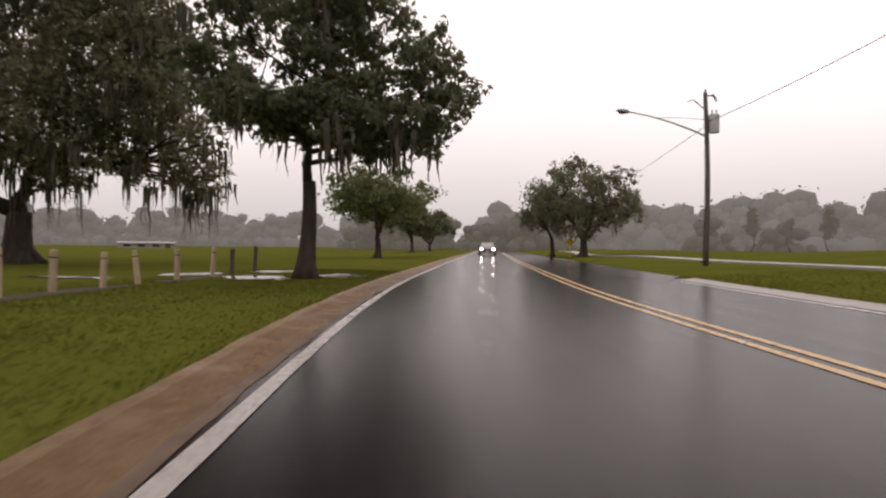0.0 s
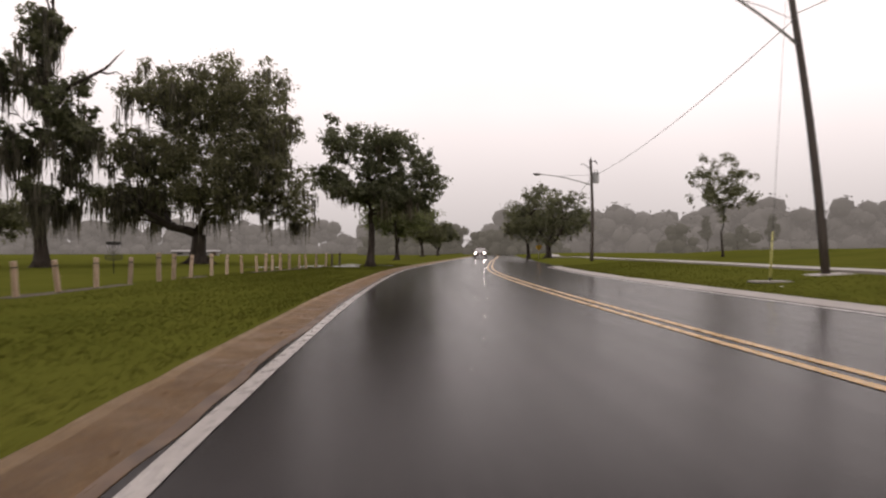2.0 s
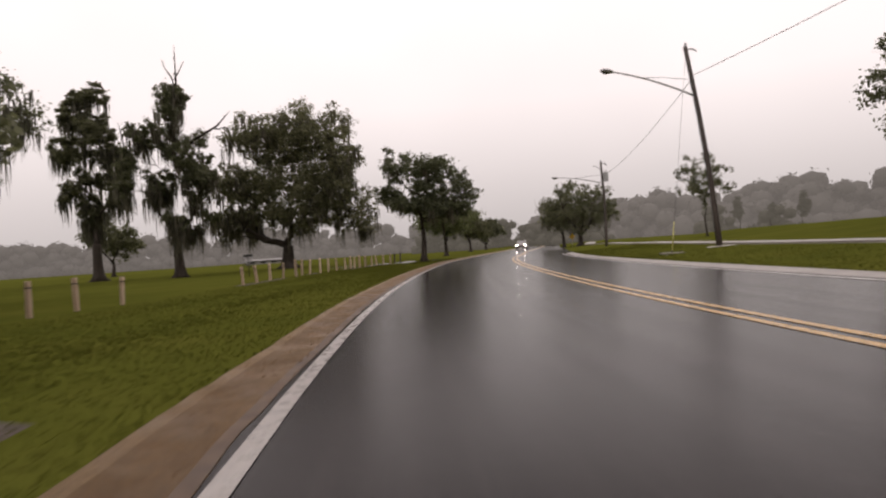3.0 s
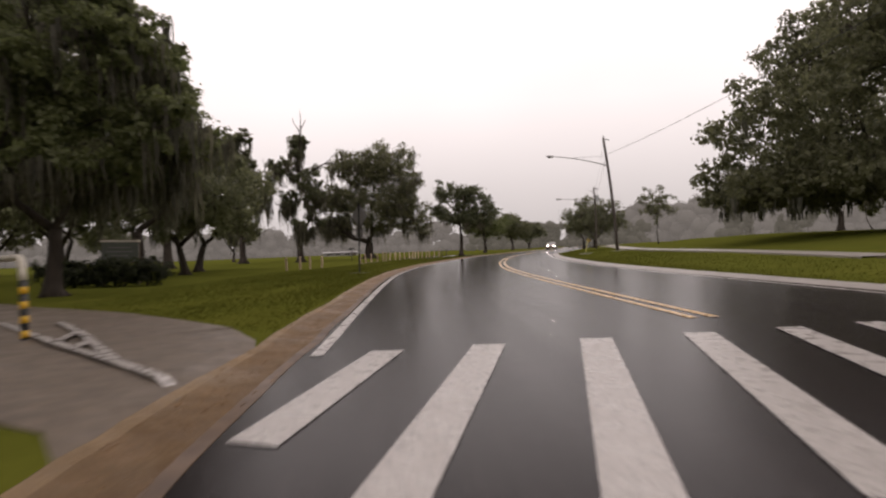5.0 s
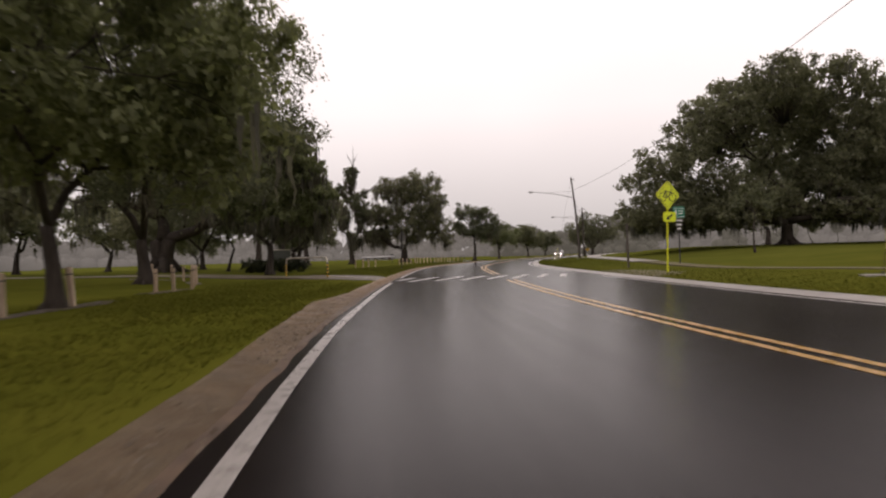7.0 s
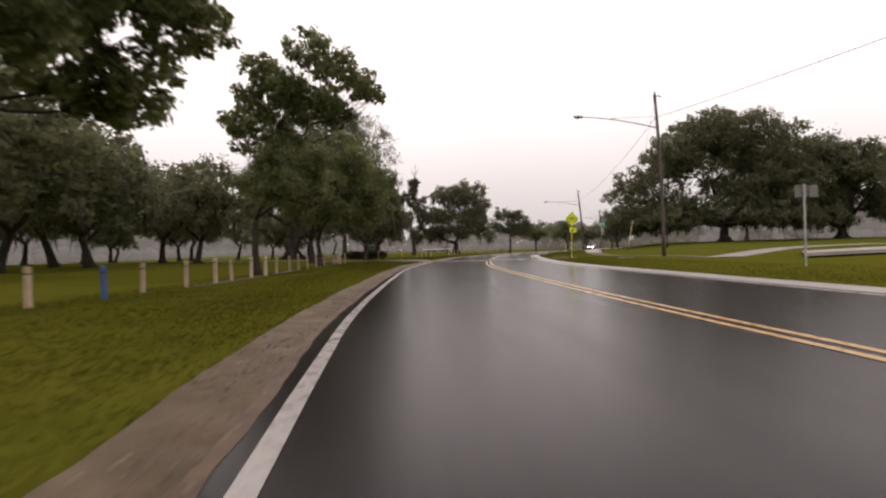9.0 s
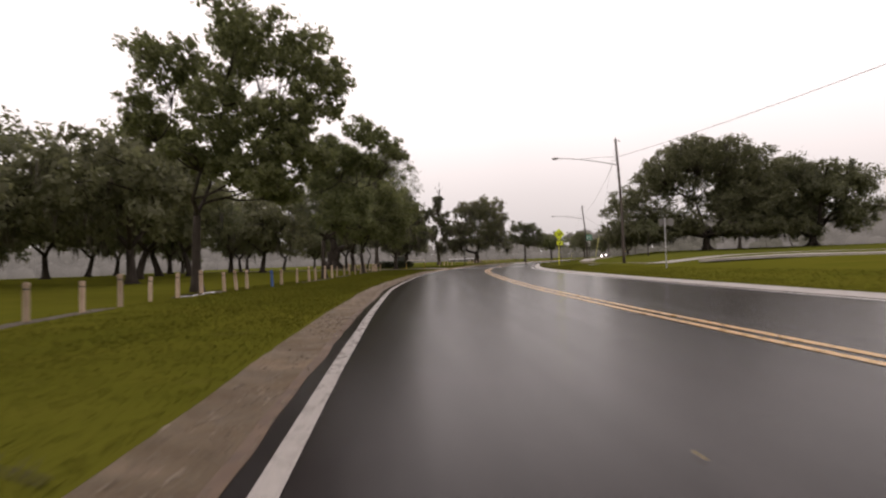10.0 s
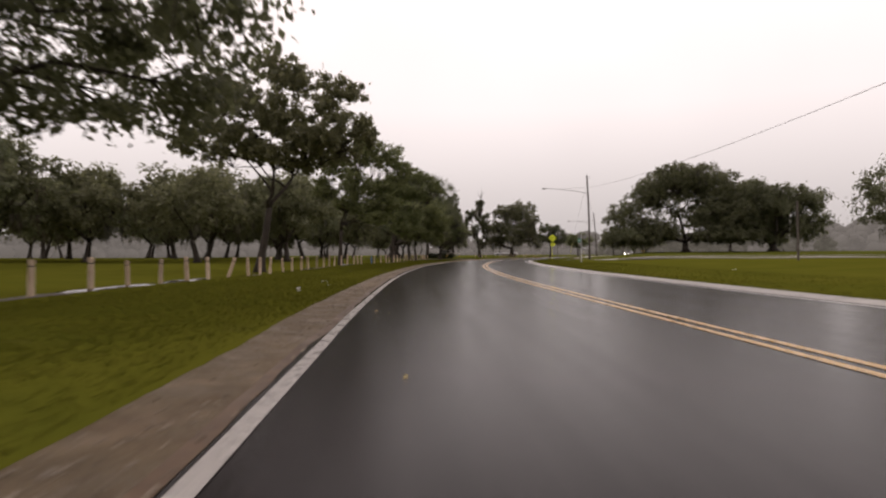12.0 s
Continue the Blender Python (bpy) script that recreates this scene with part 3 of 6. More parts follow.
trail_w = bpy.data.objects["trail_west"]
for a, b in (((6.0, -49.87), (3.28, -48.12)), ((3.28, -48.12), (0.4, -46.02)), ((4.7, -49.0), (2.76, -47.21)), ((2.76, -47.21), (1.51, -46.15)), ((3.24, -48.02), (2.80, -47.30)), ((3.76, -48.35), (3.58, -48.05))):
    d = (Vector(b) - Vector(a)).normalized()
    s = Vector((d.y, -d.x)) * 0.05
    pts = [Vector(a).lerp(Vector(b), k / 6) + s * e for e in (-1, 1) for k in range(7)]
    part("trail_marking", mesh_of("trail_marking", [(p.x, p.y, ground_z(p.x, p.y) + 0.06) for p in pts],
         [(k, k + 1, 8 + k, 7 + k) for k in range(6)], WHITE), WHITE, trail_w, "white painted line on the trail")

# ---------------------------------------------------------------- trees
def leaf_cloud(centres, radii, count, size, rng, flat=0.8, clumps=18, tight=0.30):
    """Leaf quads gathered in small clumps around lobe centres. Returns vertices and loops."""
    centres, radii = np.asarray(centres, float), np.asarray(radii, float)
    share = radii ** 2 / (radii ** 2).sum()
    pos, out = [], []
    for c, r, s in zip(centres, radii, share):
        n = max(8, int(count * s))
        k = max(5, int(clumps * (0.6 + 0.8 * rng.random())))
        d = rng.normal(size=(k, 3))
        d /= np.linalg.norm(d, axis=1)[:, None]
        d[:, 2] = d[:, 2] * flat + 0.08
        mid = c + d * r * (0.45 + 0.6 * rng.random((k, 1)))
        pick = rng.integers(0, k, n)
        spread = r * tight * (0.6 + 0.8 * rng.random(k))[pick]
        p = mid[pick] + rng.normal(size=(n, 3)) * spread[:, None] * (0.62, 0.62, 0.5)
        pos.append(p)
        out.append(p - c)
    p, o = np.vstack(pos), np.vstack(out)
    n = len(p)
    nrm = o / np.maximum(np.linalg.norm(o, axis=1), 1e-6)[:, None] + rng.normal(size=(n, 3)) * 0.8 + (0, 0, 0.5)
    nrm /= np.linalg.norm(nrm, axis=1)[:, None]
    a = np.cross(nrm, rng.normal(size=(n, 3)))
    a /= np.maximum(np.linalg.norm(a, axis=1), 1e-6)[:, None]
    b = np.cross(nrm, a)
    ln = size * (0.6 + 0.9 * rng.random((n, 1)))
    wd = ln * (0.38 + 0.25 * rng.random((n, 1)))
    fold = nrm * ln * 0.12
    v = np.stack([p - a * ln, p + b * wd + fold, p + a * ln * (0.7 + 0.5 * rng.random((n, 1))), p - b * wd + fold], 1).reshape(-1, 3)
    return v, np.arange(4 * n)


def moss_cloud(starts, length, rng, width=0.032):
    """Hanging tapered strands in small bunches below the given points."""
    vs = []
    for s in starts:
        reach = 0.5 + 0.9 * rng.random()
        for _ in range(int(rng.integers(5, 10))):
            p = np.array(s) + rng.normal(size=3) * (0.16, 0.16, 0.1)
            ln = length * reach * (0.35 + 0.75 * rng.random())
            a = rng.random() * math.pi
            side = np.array((math.cos(a), math.sin(a), 0))
            w = width * (0.6 + 1.2 * rng.random())
            prev = None
            for k in range(4):
                u = k / 3
                q = p + (rng.normal() * 0.06 * u, rng.normal() * 0.06 * u, -ln * u)
                ww = w * (0.9 + 0.7 * math.sin(3.0 * u + 0.4)) * (1 - u) + 0.006
                cur = (q - side * ww, q + side * ww)
                if prev is not None:
                    vs += [prev[0], prev[1], cur[1], cur[0]]
                prev = cur
    v = np.array(vs)
    return v, np.arange(len(v))


def crown_of_masses(masses, rng, lobe, airy):
    """Lobes that fill a crown made of a few rounded masses: (across, height, half width, half height) each."""
    half = max(abs(m[0]) + m[2] for m in masses)
    bodies = []
    for x, z, rx, rz in masses:
        deep = half * 0.6 * math.sqrt(max(0.06, 1 - min(1.0, abs(x) / half) ** 2))
        ry = 0.85 * max(rx, rz)
        if ry < deep * 0.6:
            for side in (-1, 1):
                bodies.append(((x + rng.normal() * 0.1 * rx, side * (deep - ry) * rng.uniform(0.5, 0.9), z), (rx, max(ry, deep * 0.5), rz)))
        else:
            bodies.append(((x, rng.normal() * 0.1 * half, z), (rx, ry, rz)))
    centres, radii = [], []
    for c, h in bodies:
        c, h = np.array(c), np.array(h) * 1.1
        small = lobe * (h[0] * h[2]) ** 0.5
        goal = max(3, int(0.42 * h[0] * h[1] * h[2] / small ** 3))
        made = 0
        for _ in range(goal * 12):
            if made >= goal:
                break
            d = rng.normal(size=3)
            d /= np.linalg.norm(d)
            r = small * (0.7 + 0.6 * rng.random())
            q = c + d * (0.2 + 0.86 * rng.random() ** 0.5) * np.maximum(h - r * 0.75, 0.1)
            if all(np.linalg.norm(q - e) > airy * (r + f) * 0.9 for e, f in zip(centres, radii)):
                centres.append(q)
                radii.append(r)
                made += 1
    return np.array(centres), np.array(radii), [np.array(c) for c, h in bodies]


def crown_of_dome(rng, height, spread, base, mid, half, lobes, hollow, dome, lobe_size, airy):
    """Lobes scattered through one rounded crown."""
    centres, radii = [], []
    tries = 0
    while len(centres) < lobes and tries < 4000:
        tries += 1
        d = rng.normal(size=3)
        d /= np.linalg.norm(d)
        rad = hollow + (1 - hollow) * rng.random() ** 0.6
        q = d * rad
        if q[2] < 0:
            q[:2] *= 1.0 + dome * 0.15
            q[2] *= dome + 0.45
        else:
            q[:2] *= 1.0 - (1 - dome) * 0.5 * q[2]
        r = lobe_size * spread / 2 * (0.75 + 0.55 * rng.random())
        r = min(r, (height - base) * 0.3)
        c = mid + q * (half - r * 0.75)
        if all(np.linalg.norm((c - e) * (1, 1, 1.2)) > airy * (r + f) * 0.9 for e, f in zip(centres, radii)):
            centres.append(c)
            radii.append(r)
    return np.array(centres), np.array(radii)


def build_tree(name, label, group="", height=10.0, spread=8.0, base=3.0, girth=0.5, lobes=16, leaves=9000, leaf=0.20, moss=0, moss_len=1.2,
               lean=(0, 0), shift=(0, 0), seed=1, leaf_mat=None, flat=0.8, lobe_size=0.30, dome=0.55, forks=3, clumps=16, hollow=0.35, airy=0.62,
               masses=None, snags=(), tight=0.30, twin=0.0):
    """A tree at the origin: one mesh for trunk and limbs, one for the crown, one for hanging moss.
    masses shape the crown; without them it is one dome. snags: bare dead limbs, each from one point to another."""
    rng = np.random.default_rng(seed)
    root = thing(name, Matrix(), label, "tree", group)
    fork_z = base * 0.75 if base > 2.2 else base * 0.9
    fork = np.array((lean[0] * 0.6, lean[1] * 0.6, fork_z))
    groups = []
    for side in ((-1, 1) if twin else (0,)):
        trunk_pts, trunk_r = [], []
        for u in np.linspace(0, 1, 7):
            trunk_pts.append((fork[0] * u + 0.06 * math.sin(3 * u + seed) + side * twin * (0.35 + 0.65 * u * u), fork[1] * u + 0.06 * math.sin(2 * u + 2 * seed), fork_z * u - 0.12 * (u == 0)))
            trunk_r.append(girth / 2 * (1.0 - 0.25 * u + 0.85 * math.exp(-u * 9)) * (0.72 if twin else 1.0))
        groups.append(tube(trunk_pts, trunk_r, 12))
    # roots that run out from the flare
    for k in range(5):
        a = 2 * math.pi * (k + rng.random() * 0.6) / 5
        d = np.array((math.cos(a), math.sin(a), 0))
        groups.append(tube([d * girth * 0.25 + (0, 0, girth * 0.55), d * girth * 0.7 + (0, 0, girth * 0.12), d * girth * 1.25 + (0, 0, -0.08)],
                           [girth * 0.22, girth * 0.15, girth * 0.05], 6))
    mid = np.array((lean[0] + shift[0], lean[1] + shift[1], base + (height - base) * 0.5))
    half = np.array((spread / 2, spread / 2, (height - base) / 2))
    # main limbs reach for groups of lobes, lesser limbs leave them for each lobe
    goals = []
    if masses:
        centres, radii, bodies = crown_of_masses(masses, rng, lobe_size, airy)
        for m in bodies:
            goals.append(fork + (m - fork) * 0.72)
    else:
        centres, radii = crown_of_dome(rng, height, spread, base, mid, half, lobes, hollow, dome, lobe_size, airy)
        for k in range(forks):
            a = 2 * math.pi * (k + 0.3 * rng.random()) / forks + seed
            goals.append(fork + np.array((math.cos(a) * spread * 0.20, math.sin(a) * spread * 0.20, (height - fork_z) * (0.30 + 0.2 * rng.random()))))
    heads, joints = [], [(fork, girth * 0.36)]
    for h in sorted(goals, key=lambda g: np.linalg.norm(g - fork)):
        # each limb leaves the trunk's fork or the nearest limb already grown
        start, thick = min(joints, key=lambda j: np.linalg.norm(h - j[0]) * (1.0 if j[0][2] < h[2] + 0.3 else 1.8) + 0.35 * np.linalg.norm(j[0] - fork))
        out = h - start
        span = max(0.3, np.linalg.norm(out))
        bend = start + out * 0.5 + np.array((out[0] / span, out[1] / span, -0.1)) * span * 0.08 + rng.normal(size=3) * 0.07 * span
        r0 = max(0.035, thick * 0.8)
        groups.append(tube([start, start * 0.55 + bend * 0.45 + rng.normal(size=3) * 0.03 * span, bend, h], [r0, r0 * 0.88, r0 * 0.74, r0 * 0.5], 8))
        heads.append((h, r0 * 0.5, bend, r0 * 0.74))
        joints += [(bend, r0 * 0.74), (h, r0 * 0.55)]
    for c, r in zip(centres, radii):
        best = min(range(len(heads)), key=lambda k: np.linalg.norm(heads[k][0] - c))
        h, rr, bend, rb = heads[best]
        if c[2] < h[2] - 0.5:
            h, rr = bend, rb
        m1 = h + (c - h) * 0.45 + rng.normal(size=3) * 0.12 * np.linalg.norm(c - h) + (0, 0, 0.06 * np.linalg.norm(c - h))
        w = min(rr * 0.75, 0.03 + 0.02 * np.linalg.norm(c - h))
        groups.append(tube([h, m1, c], [w, w * 0.6, w * 0.25], 6))
        for _ in range(4):
            d = rng.normal(size=3)
            d /= np.linalg.norm(d)
            groups.append(tube([c - (c - m1) * 0.3, c + d * r * 0.4 + (0, 0, 0.05), c + d * r * 0.9], [w * 0.35, w * 0.2, 0.008], 4))
    for a, b, w in snags:
        a, b = np.array(a, float), np.array(b, float)
        out = b - a
        long = np.linalg.norm(out)
        groups.append(tube([a, a + out * 0.35 + rng.normal(size=3) * 0.03 * long, a + out * 0.7 + rng.normal(size=3) * 0.04 * long, b], [w, w * 0.8, w * 0.5, 0.012], 6))
        for u in (0.3, 0.45, 0.6, 0.75, 0.88):
            q = a + out * u
            d = rng.normal(size=3) * (1, 1, 0.4) + out / long * 1.2
            d *= long * 0.13 * (1.2 - u) / np.linalg.norm(d) * rng.uniform(0.7, 1.6)
            groups.append(tube([q, q + d * 0.5 + rng.normal(size=3) * 0.04, q + d], [w * 0.35, w * 0.2, 0.008], 4))
    v, f = merge(*groups)
    part("trunk", mesh_of("trunk", v, f, BARK, smooth=True), BARK, root)
    v, l = leaf_cloud(centres, radii, leaves, leaf * 0.78, rng, flat, clumps, tight)
    part("crown", quick_mesh("crown", v, l, 4, leaf_mat or LEAF_OAK), None, root)
    if moss:
        low = np.argsort(centres[:, 2])
        ids = low[(len(low) * rng.random(moss) ** 1.5).astype(int)]
        d = rng.normal(size=(moss, 3))
        d /= np.linalg.norm(d, axis=1)[:, None]
        d[:, 2] = -abs(d[:, 2]) * 0.8
        st = centres[ids] + d * radii[ids][:, None] * 0.9
        v, l = moss_cloud(st, moss_len, rng)
        v[:, 2] = np.maximum(v[:, 2], 0.9)
        tagged(part("moss", quick_mesh("moss", v, l, 4, MOSS), None, root, "grey-green hanging moss"), kind="stuff")
    return root


def put(tree, x, y, turn=0.0, scale=1.0, sink=0.05):
    tree.matrix_basis = pose(x, y, ground_z(x, y) - sink, 0, 0, turn) @ Matrix.Scale(scale, 4)
    return tree


put(build_tree("live_oak", "huge dark live oak hung with grey moss behind the posts", base=2.9, girth=1.2, leaves=84000, leaf=0.13, moss=460, moss_len=1.5, seed=11, lobe_size=0.25, airy=0.62,
               masses=[(1.8, 9.0, 5.4, 4.8), (3.0, 12.9, 3.8, 2.8), (6.6, 5.2, 2.3, 2.7), (-2.6, 12.4, 2.6, 2.2), (-4.4, 8.0, 1.9, 2.1), (-4.6, 4.6, 1.5, 1.4), (1.1, 4.8, 4.8, 1.7), (5.4, 9.6, 2.0, 2.6), (-1.4, 7.0, 3.8, 2.8), (4.4, 7.4, 2.8, 2.8), (0.6, 12.0, 3.2, 2.6)]), -17.5, 26.0, 2)
put(build_tree("live_oak", "dark live oak with a bare forked trunk beside the puddles", base=3.4, girth=0.44, leaves=34000, leaf=0.105, moss=40, moss_len=0.9, seed=12, lobe_size=0.36, airy=0.6,
               masses=[(-1.5, 7.2, 1.6, 1.4), (-2.4, 5.0, 1.1, 0.9), (0.1, 5.9, 1.5, 1.7), (2.2, 6.3, 1.7, 1.4), (3.3, 5.1, 1.1, 1.2), (2.9, 3.9, 1.1, 0.8), (0.9, 4.6, 1.6, 0.9), (0.9, 7.2, 1.5, 1.1), (-1.3, 4.4, 1.2, 0.7), (1.4, 3.7, 1.2, 0.7), (-0.2, 4.1, 1.3, 0.6)]), -3.5, 16.2, 1)
put(build_tree("live_oak", "smaller green oak standing beyond the puddles", height=7.6, spread=8.6, base=1.9, girth=0.5, lobes=16, leaves=9000, leaf=0.18, seed=13, lobe_size=0.33, leaf_mat=LEAF_BRIGHT), -4.8, 46.0)
put(build_tree("mossy_tree", "tall thin tree draped in moss with a bare dead top", base=4.2, girth=0.8, leaves=34000, leaf=0.13, moss=300, moss_len=1.7, seed=14, lobe_size=0.40, airy=0.62, clumps=10,
               masses=[(0.3, 13.8, 1.1, 1.8), (-2.1, 11.5, 1.7, 1.3), (-0.1, 10.2, 1.4, 2.2), (-3.6, 8.6, 1.0, 2.2), (-1.4, 7.8, 1.0, 1.5), (1.7, 9.4, 1.3, 2.3), (1.7, 5.8, 1.3, 2.0), (0.4, 4.4, 0.9, 1.2), (2.6, 8.0, 1.0, 1.3)],
               snags=[((0.2, 0, 9.0), (0.6, 0.2, 18.6), 0.16), ((0.5, 0.1, 15.2), (-0.3, -0.2, 17.4), 0.07), ((0.5, 0.1, 15.8), (1.3, 0.3, 17.3), 0.06), ((-3.6, 0.2, 8.8), (-4.4, 0.3, 12.8), 0.10), ((-3.6, 0.2, 9.2), (-3.4, -0.3, 12.6), 0.08), ((0.6, 0, 9.2), (5.0, -0.4, 12.9), 0.15), ((3.6, -0.3, 11.6), (4.6, 0.3, 11.6), 0.07)]), -23.2, 16.9, 4)
put(build_tree("mossy_tree", "tall narrow moss-draped tree on the lawn", base=4.5, girth=0.9, leaves=40000, leaf=0.14, moss=300, moss_len=1.8, seed=15, lobe_size=0.38, airy=0.58, clumps=10,
               masses=[(0.0, 16.3, 1.6, 1.6), (-1.7, 15.0, 1.9, 1.9), (0.5, 13.3, 1.7, 2.1), (-1.4, 11.8, 1.9, 1.9), (0.0, 9.8, 1.9, 2.1), (-1.3, 7.8, 1.6, 1.7), (-0.2, 5.8, 1.6, 1.6), (1.8, 11.4, 0.9, 1.7), (2.2, 8.2, 1.2, 1.6)]), -33.2, 21.5, 4)
put(build_tree("mossy_tree", "tall moss-draped tree at the lawn's back", height=19.5, spread=12.5, base=5.5, girth=0.9, lobes=36, leaves=19000, leaf=0.16, moss=220, moss_len=1.8, seed=16, dome=0.7, lobe_size=0.24, airy=0.7), -30.5, 2.0)

# by the trail and the park sign
put(build_tree("live_oak", "massive spreading live oak shading the park lawn", base=3.6, girth=1.9, leaves=60000, leaf=0.15, moss=380, moss_len=1.9, seed=17, lobe_size=0.25, airy=0.58, twin=0.55,
               masses=[(-0.6, 13.0, 4.6, 2.9), (3.6, 13.2, 3.4, 2.6), (-5.2, 8.0, 3.8, 3.4), (-0.4, 8.0, 4.2, 3.0), (4.6, 8.2, 3.2, 3.2), (7.2, 6.2, 2.2, 2.0)]), -20.2, -30.3, 14)
put(build_tree("live_oak", "dense dark oak beside the park sign and hedge", base=2.6, girth=0.46, leaves=40000, leaf=0.125, moss=220, moss_len=1.2, seed=18, lobe_size=0.33, leaf_mat=LEAF_BRIGHT, airy=0.55,
               masses=[(0.0, 9.4, 1.3, 1.3), (1.5, 7.8, 1.2, 1.1), (2.7, 6.7, 1.1, 1.0), (0.9, 5.7, 2.5, 1.9), (3.4, 4.7, 1.3, 1.2), (-1.2, 6.6, 1.9, 2.6), (0.9, 3.7, 3.0, 0.8), (-2.0, 4.4, 1.6, 1.2)]), -5.8, -38.4, 14)
put(build_tree("live_oak", "slender oak growing beside the trail hedge", height=11.0, spread=8.0, base=2.9, girth=0.45, lobes=18, leaves=12000, leaf=0.17, moss=80, seed=19, lobe_size=0.32), -9.5, -30.0)
put(build_tree("live_oak", "leafy oak overhanging the row of posts", height=14.0, spread=14, base=2.6, girth=0.55, lobes=52, leaves=74000, leaf=0.095, moss=40, moss_len=0.8, seed=20, shift=(0.9, 0), dome=0.7, lobe_size=0.22, airy=0.66), -4.1, -51.9)
put(build_tree("slender_tree", "thin forked young tree on the shaded lawn", height=8.0, spread=4.5, base=2.6, girth=0.26, lobes=9, leaves=2500, leaf=0.16, seed=21, lobe_size=0.34, lean=(1.2, 0)), -17.0, -26.0)

# along the second row of posts
put(build_tree("tall_tree", "tall leafy tree leaning out over the row of posts", base=3.4, girth=0.32, leaves=30000, leaf=0.12, seed=22, lobe_size=0.36, leaf_mat=LEAF_BRIGHT, airy=0.62,
               masses=[(3.0, 9.4, 1.1, 0.9), (4.3, 8.7, 0.9, 0.8), (5.2, 8.0, 0.7, 0.4), (1.1, 8.4, 0.8, 0.8), (0.5, 7.3, 0.7, 0.8), (2.2, 7.7, 1.2, 1.0), (3.5, 7.3, 0.9, 0.7), (0.3, 6.2, 0.7, 0.7), (1.4, 5.2, 1.6, 1.1), (1.3, 3.8, 1.7, 0.9)]), 7.6, -75.3, 20)
put(build_tree("live_oak", "full dark tree standing behind the posts", base=3.9, girth=0.36, leaves=46000, leaf=0.115, seed=23, leaf_mat=LEAF_BRIGHT, lobe_size=0.34, airy=0.56,
               masses=[(-0.2, 8.4, 1.3, 1.2), (-1.3, 6.5, 0.9, 1.0), (1.9, 9.4, 1.6, 1.4), (3.9, 8.9, 1.5, 1.3), (4.6, 7.0, 0.8, 0.9), (1.6, 6.5, 1.6, 1.3), (3.4, 6.1, 1.2, 1.0), (0.6, 5.0, 1.3, 0.7), (3.2, 4.8, 1.0, 0.6), (3.0, 3.9, 0.9, 0.6), (5.3, 7.8, 0.8, 0.8), (2.2, 4.4, 1.1, 0.6), (4.2, 5.2, 0.9, 0.6)]), 13.2, -92.4, 23)
put(build_tree("open_tree", "open-crowned leaning tree with clustered leaves behind the posts", base=4.6, girth=0.42, leaves=42000, leaf=0.125, seed=24, lobe_size=0.36, clumps=10, airy=0.68, lean=(0.7, 0.1),
               masses=[(-1.1, 8.9, 1.6, 1.2), (-3.0, 6.7, 0.9, 0.8), (1.0, 7.9, 1.6, 1.2), (2.7, 6.6, 1.3, 0.8), (4.2, 8.7, 1.7, 1.7), (5.6, 7.2, 0.8, 0.9), (3.8, 6.7, 1.1, 0.8), (1.4, 10.2, 1.6, 1.0), (-2.0, 7.6, 1.0, 0.7), (-0.6, 6.7, 1.3, 0.8), (1.7, 5.9, 1.1, 0.6)]), 21.3, -110.3, 26)
put(build_tree("live_oak", "dark overhanging roadside tree with drooping twigs", height=10.4, spread=13.0, base=2.6, girth=0.55, lobes=46, leaves=56000, leaf=0.11, seed=25, dome=0.8, lobe_size=0.19, shift=(0.2, 0.1), airy=0.7), 33.1, -131.2)
put(build_tree("tall_tree", "leafy green tree growing between the posts", height=8.3, spread=8.4, base=2.3, girth=0.32, lobes=34, leaves=26000, leaf=0.135, moss=20, seed=26, lobe_size=0.26, dome=0.85, shift=(0.9, 0.3), leaf_mat=LEAF_BRIGHT), 4.3, -64.6)


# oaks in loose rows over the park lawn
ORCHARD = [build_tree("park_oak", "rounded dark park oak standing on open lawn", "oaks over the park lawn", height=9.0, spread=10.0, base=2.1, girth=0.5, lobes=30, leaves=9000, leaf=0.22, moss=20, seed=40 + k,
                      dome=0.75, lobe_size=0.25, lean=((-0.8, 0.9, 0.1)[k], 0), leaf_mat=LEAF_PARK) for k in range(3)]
spots = [(-8, -87.5), (-10, -74.5), (-10.4, -99), (-5, -110), (-19, -64), (-21, -81), (-23, -93), (-20, -106), (-33, -72), (-36, -88), (-34, -101), (-30, -116), (-14, -120),
         (-48, -64), (-50, -80), (-52, -97), (-47, -112), (-64, -74), (-66, -92), (-62, -108), (-30, -52), (-44, -48), (-60, -54), (2.5, -119), (12, -133), (-3, -132), (-22, -130), (-40, -128), (1.5, -97), (-1, -83), (-3, -104), (-13, -66), (-42, -38), (-34, -60), (-75, -62), (-78, -84), (-80, -104), (-72, -122), (-56, -120), (8, -124), (-12, -110), (-27, -70), (-31, -38), (-15, -17), (-28, -14), (-12, -23), (-39, -27), (-36, -12), (-50, -30), (-46, -8), (-24, -48), (-16, -52)]
rng_o = random.Random(12)
for k, (x, y) in enumerate(spots):
    sc = rng_o.uniform(0.85, 1.18) * (1.18 if -72 < y < -45 else 1.0 if y >= -45 else 1.14 if x < -4 else 1.04)
    m = pose(x, y, ground_z(x, y) - 0.05, 0, 0, rng_o.uniform(0, 360))
    ob = ORCHARD[k] if k < 3 else copy_thing(ORCHARD[k % 3], m)
    ob.matrix_basis = m @ Matrix.Scale(sc, 4)

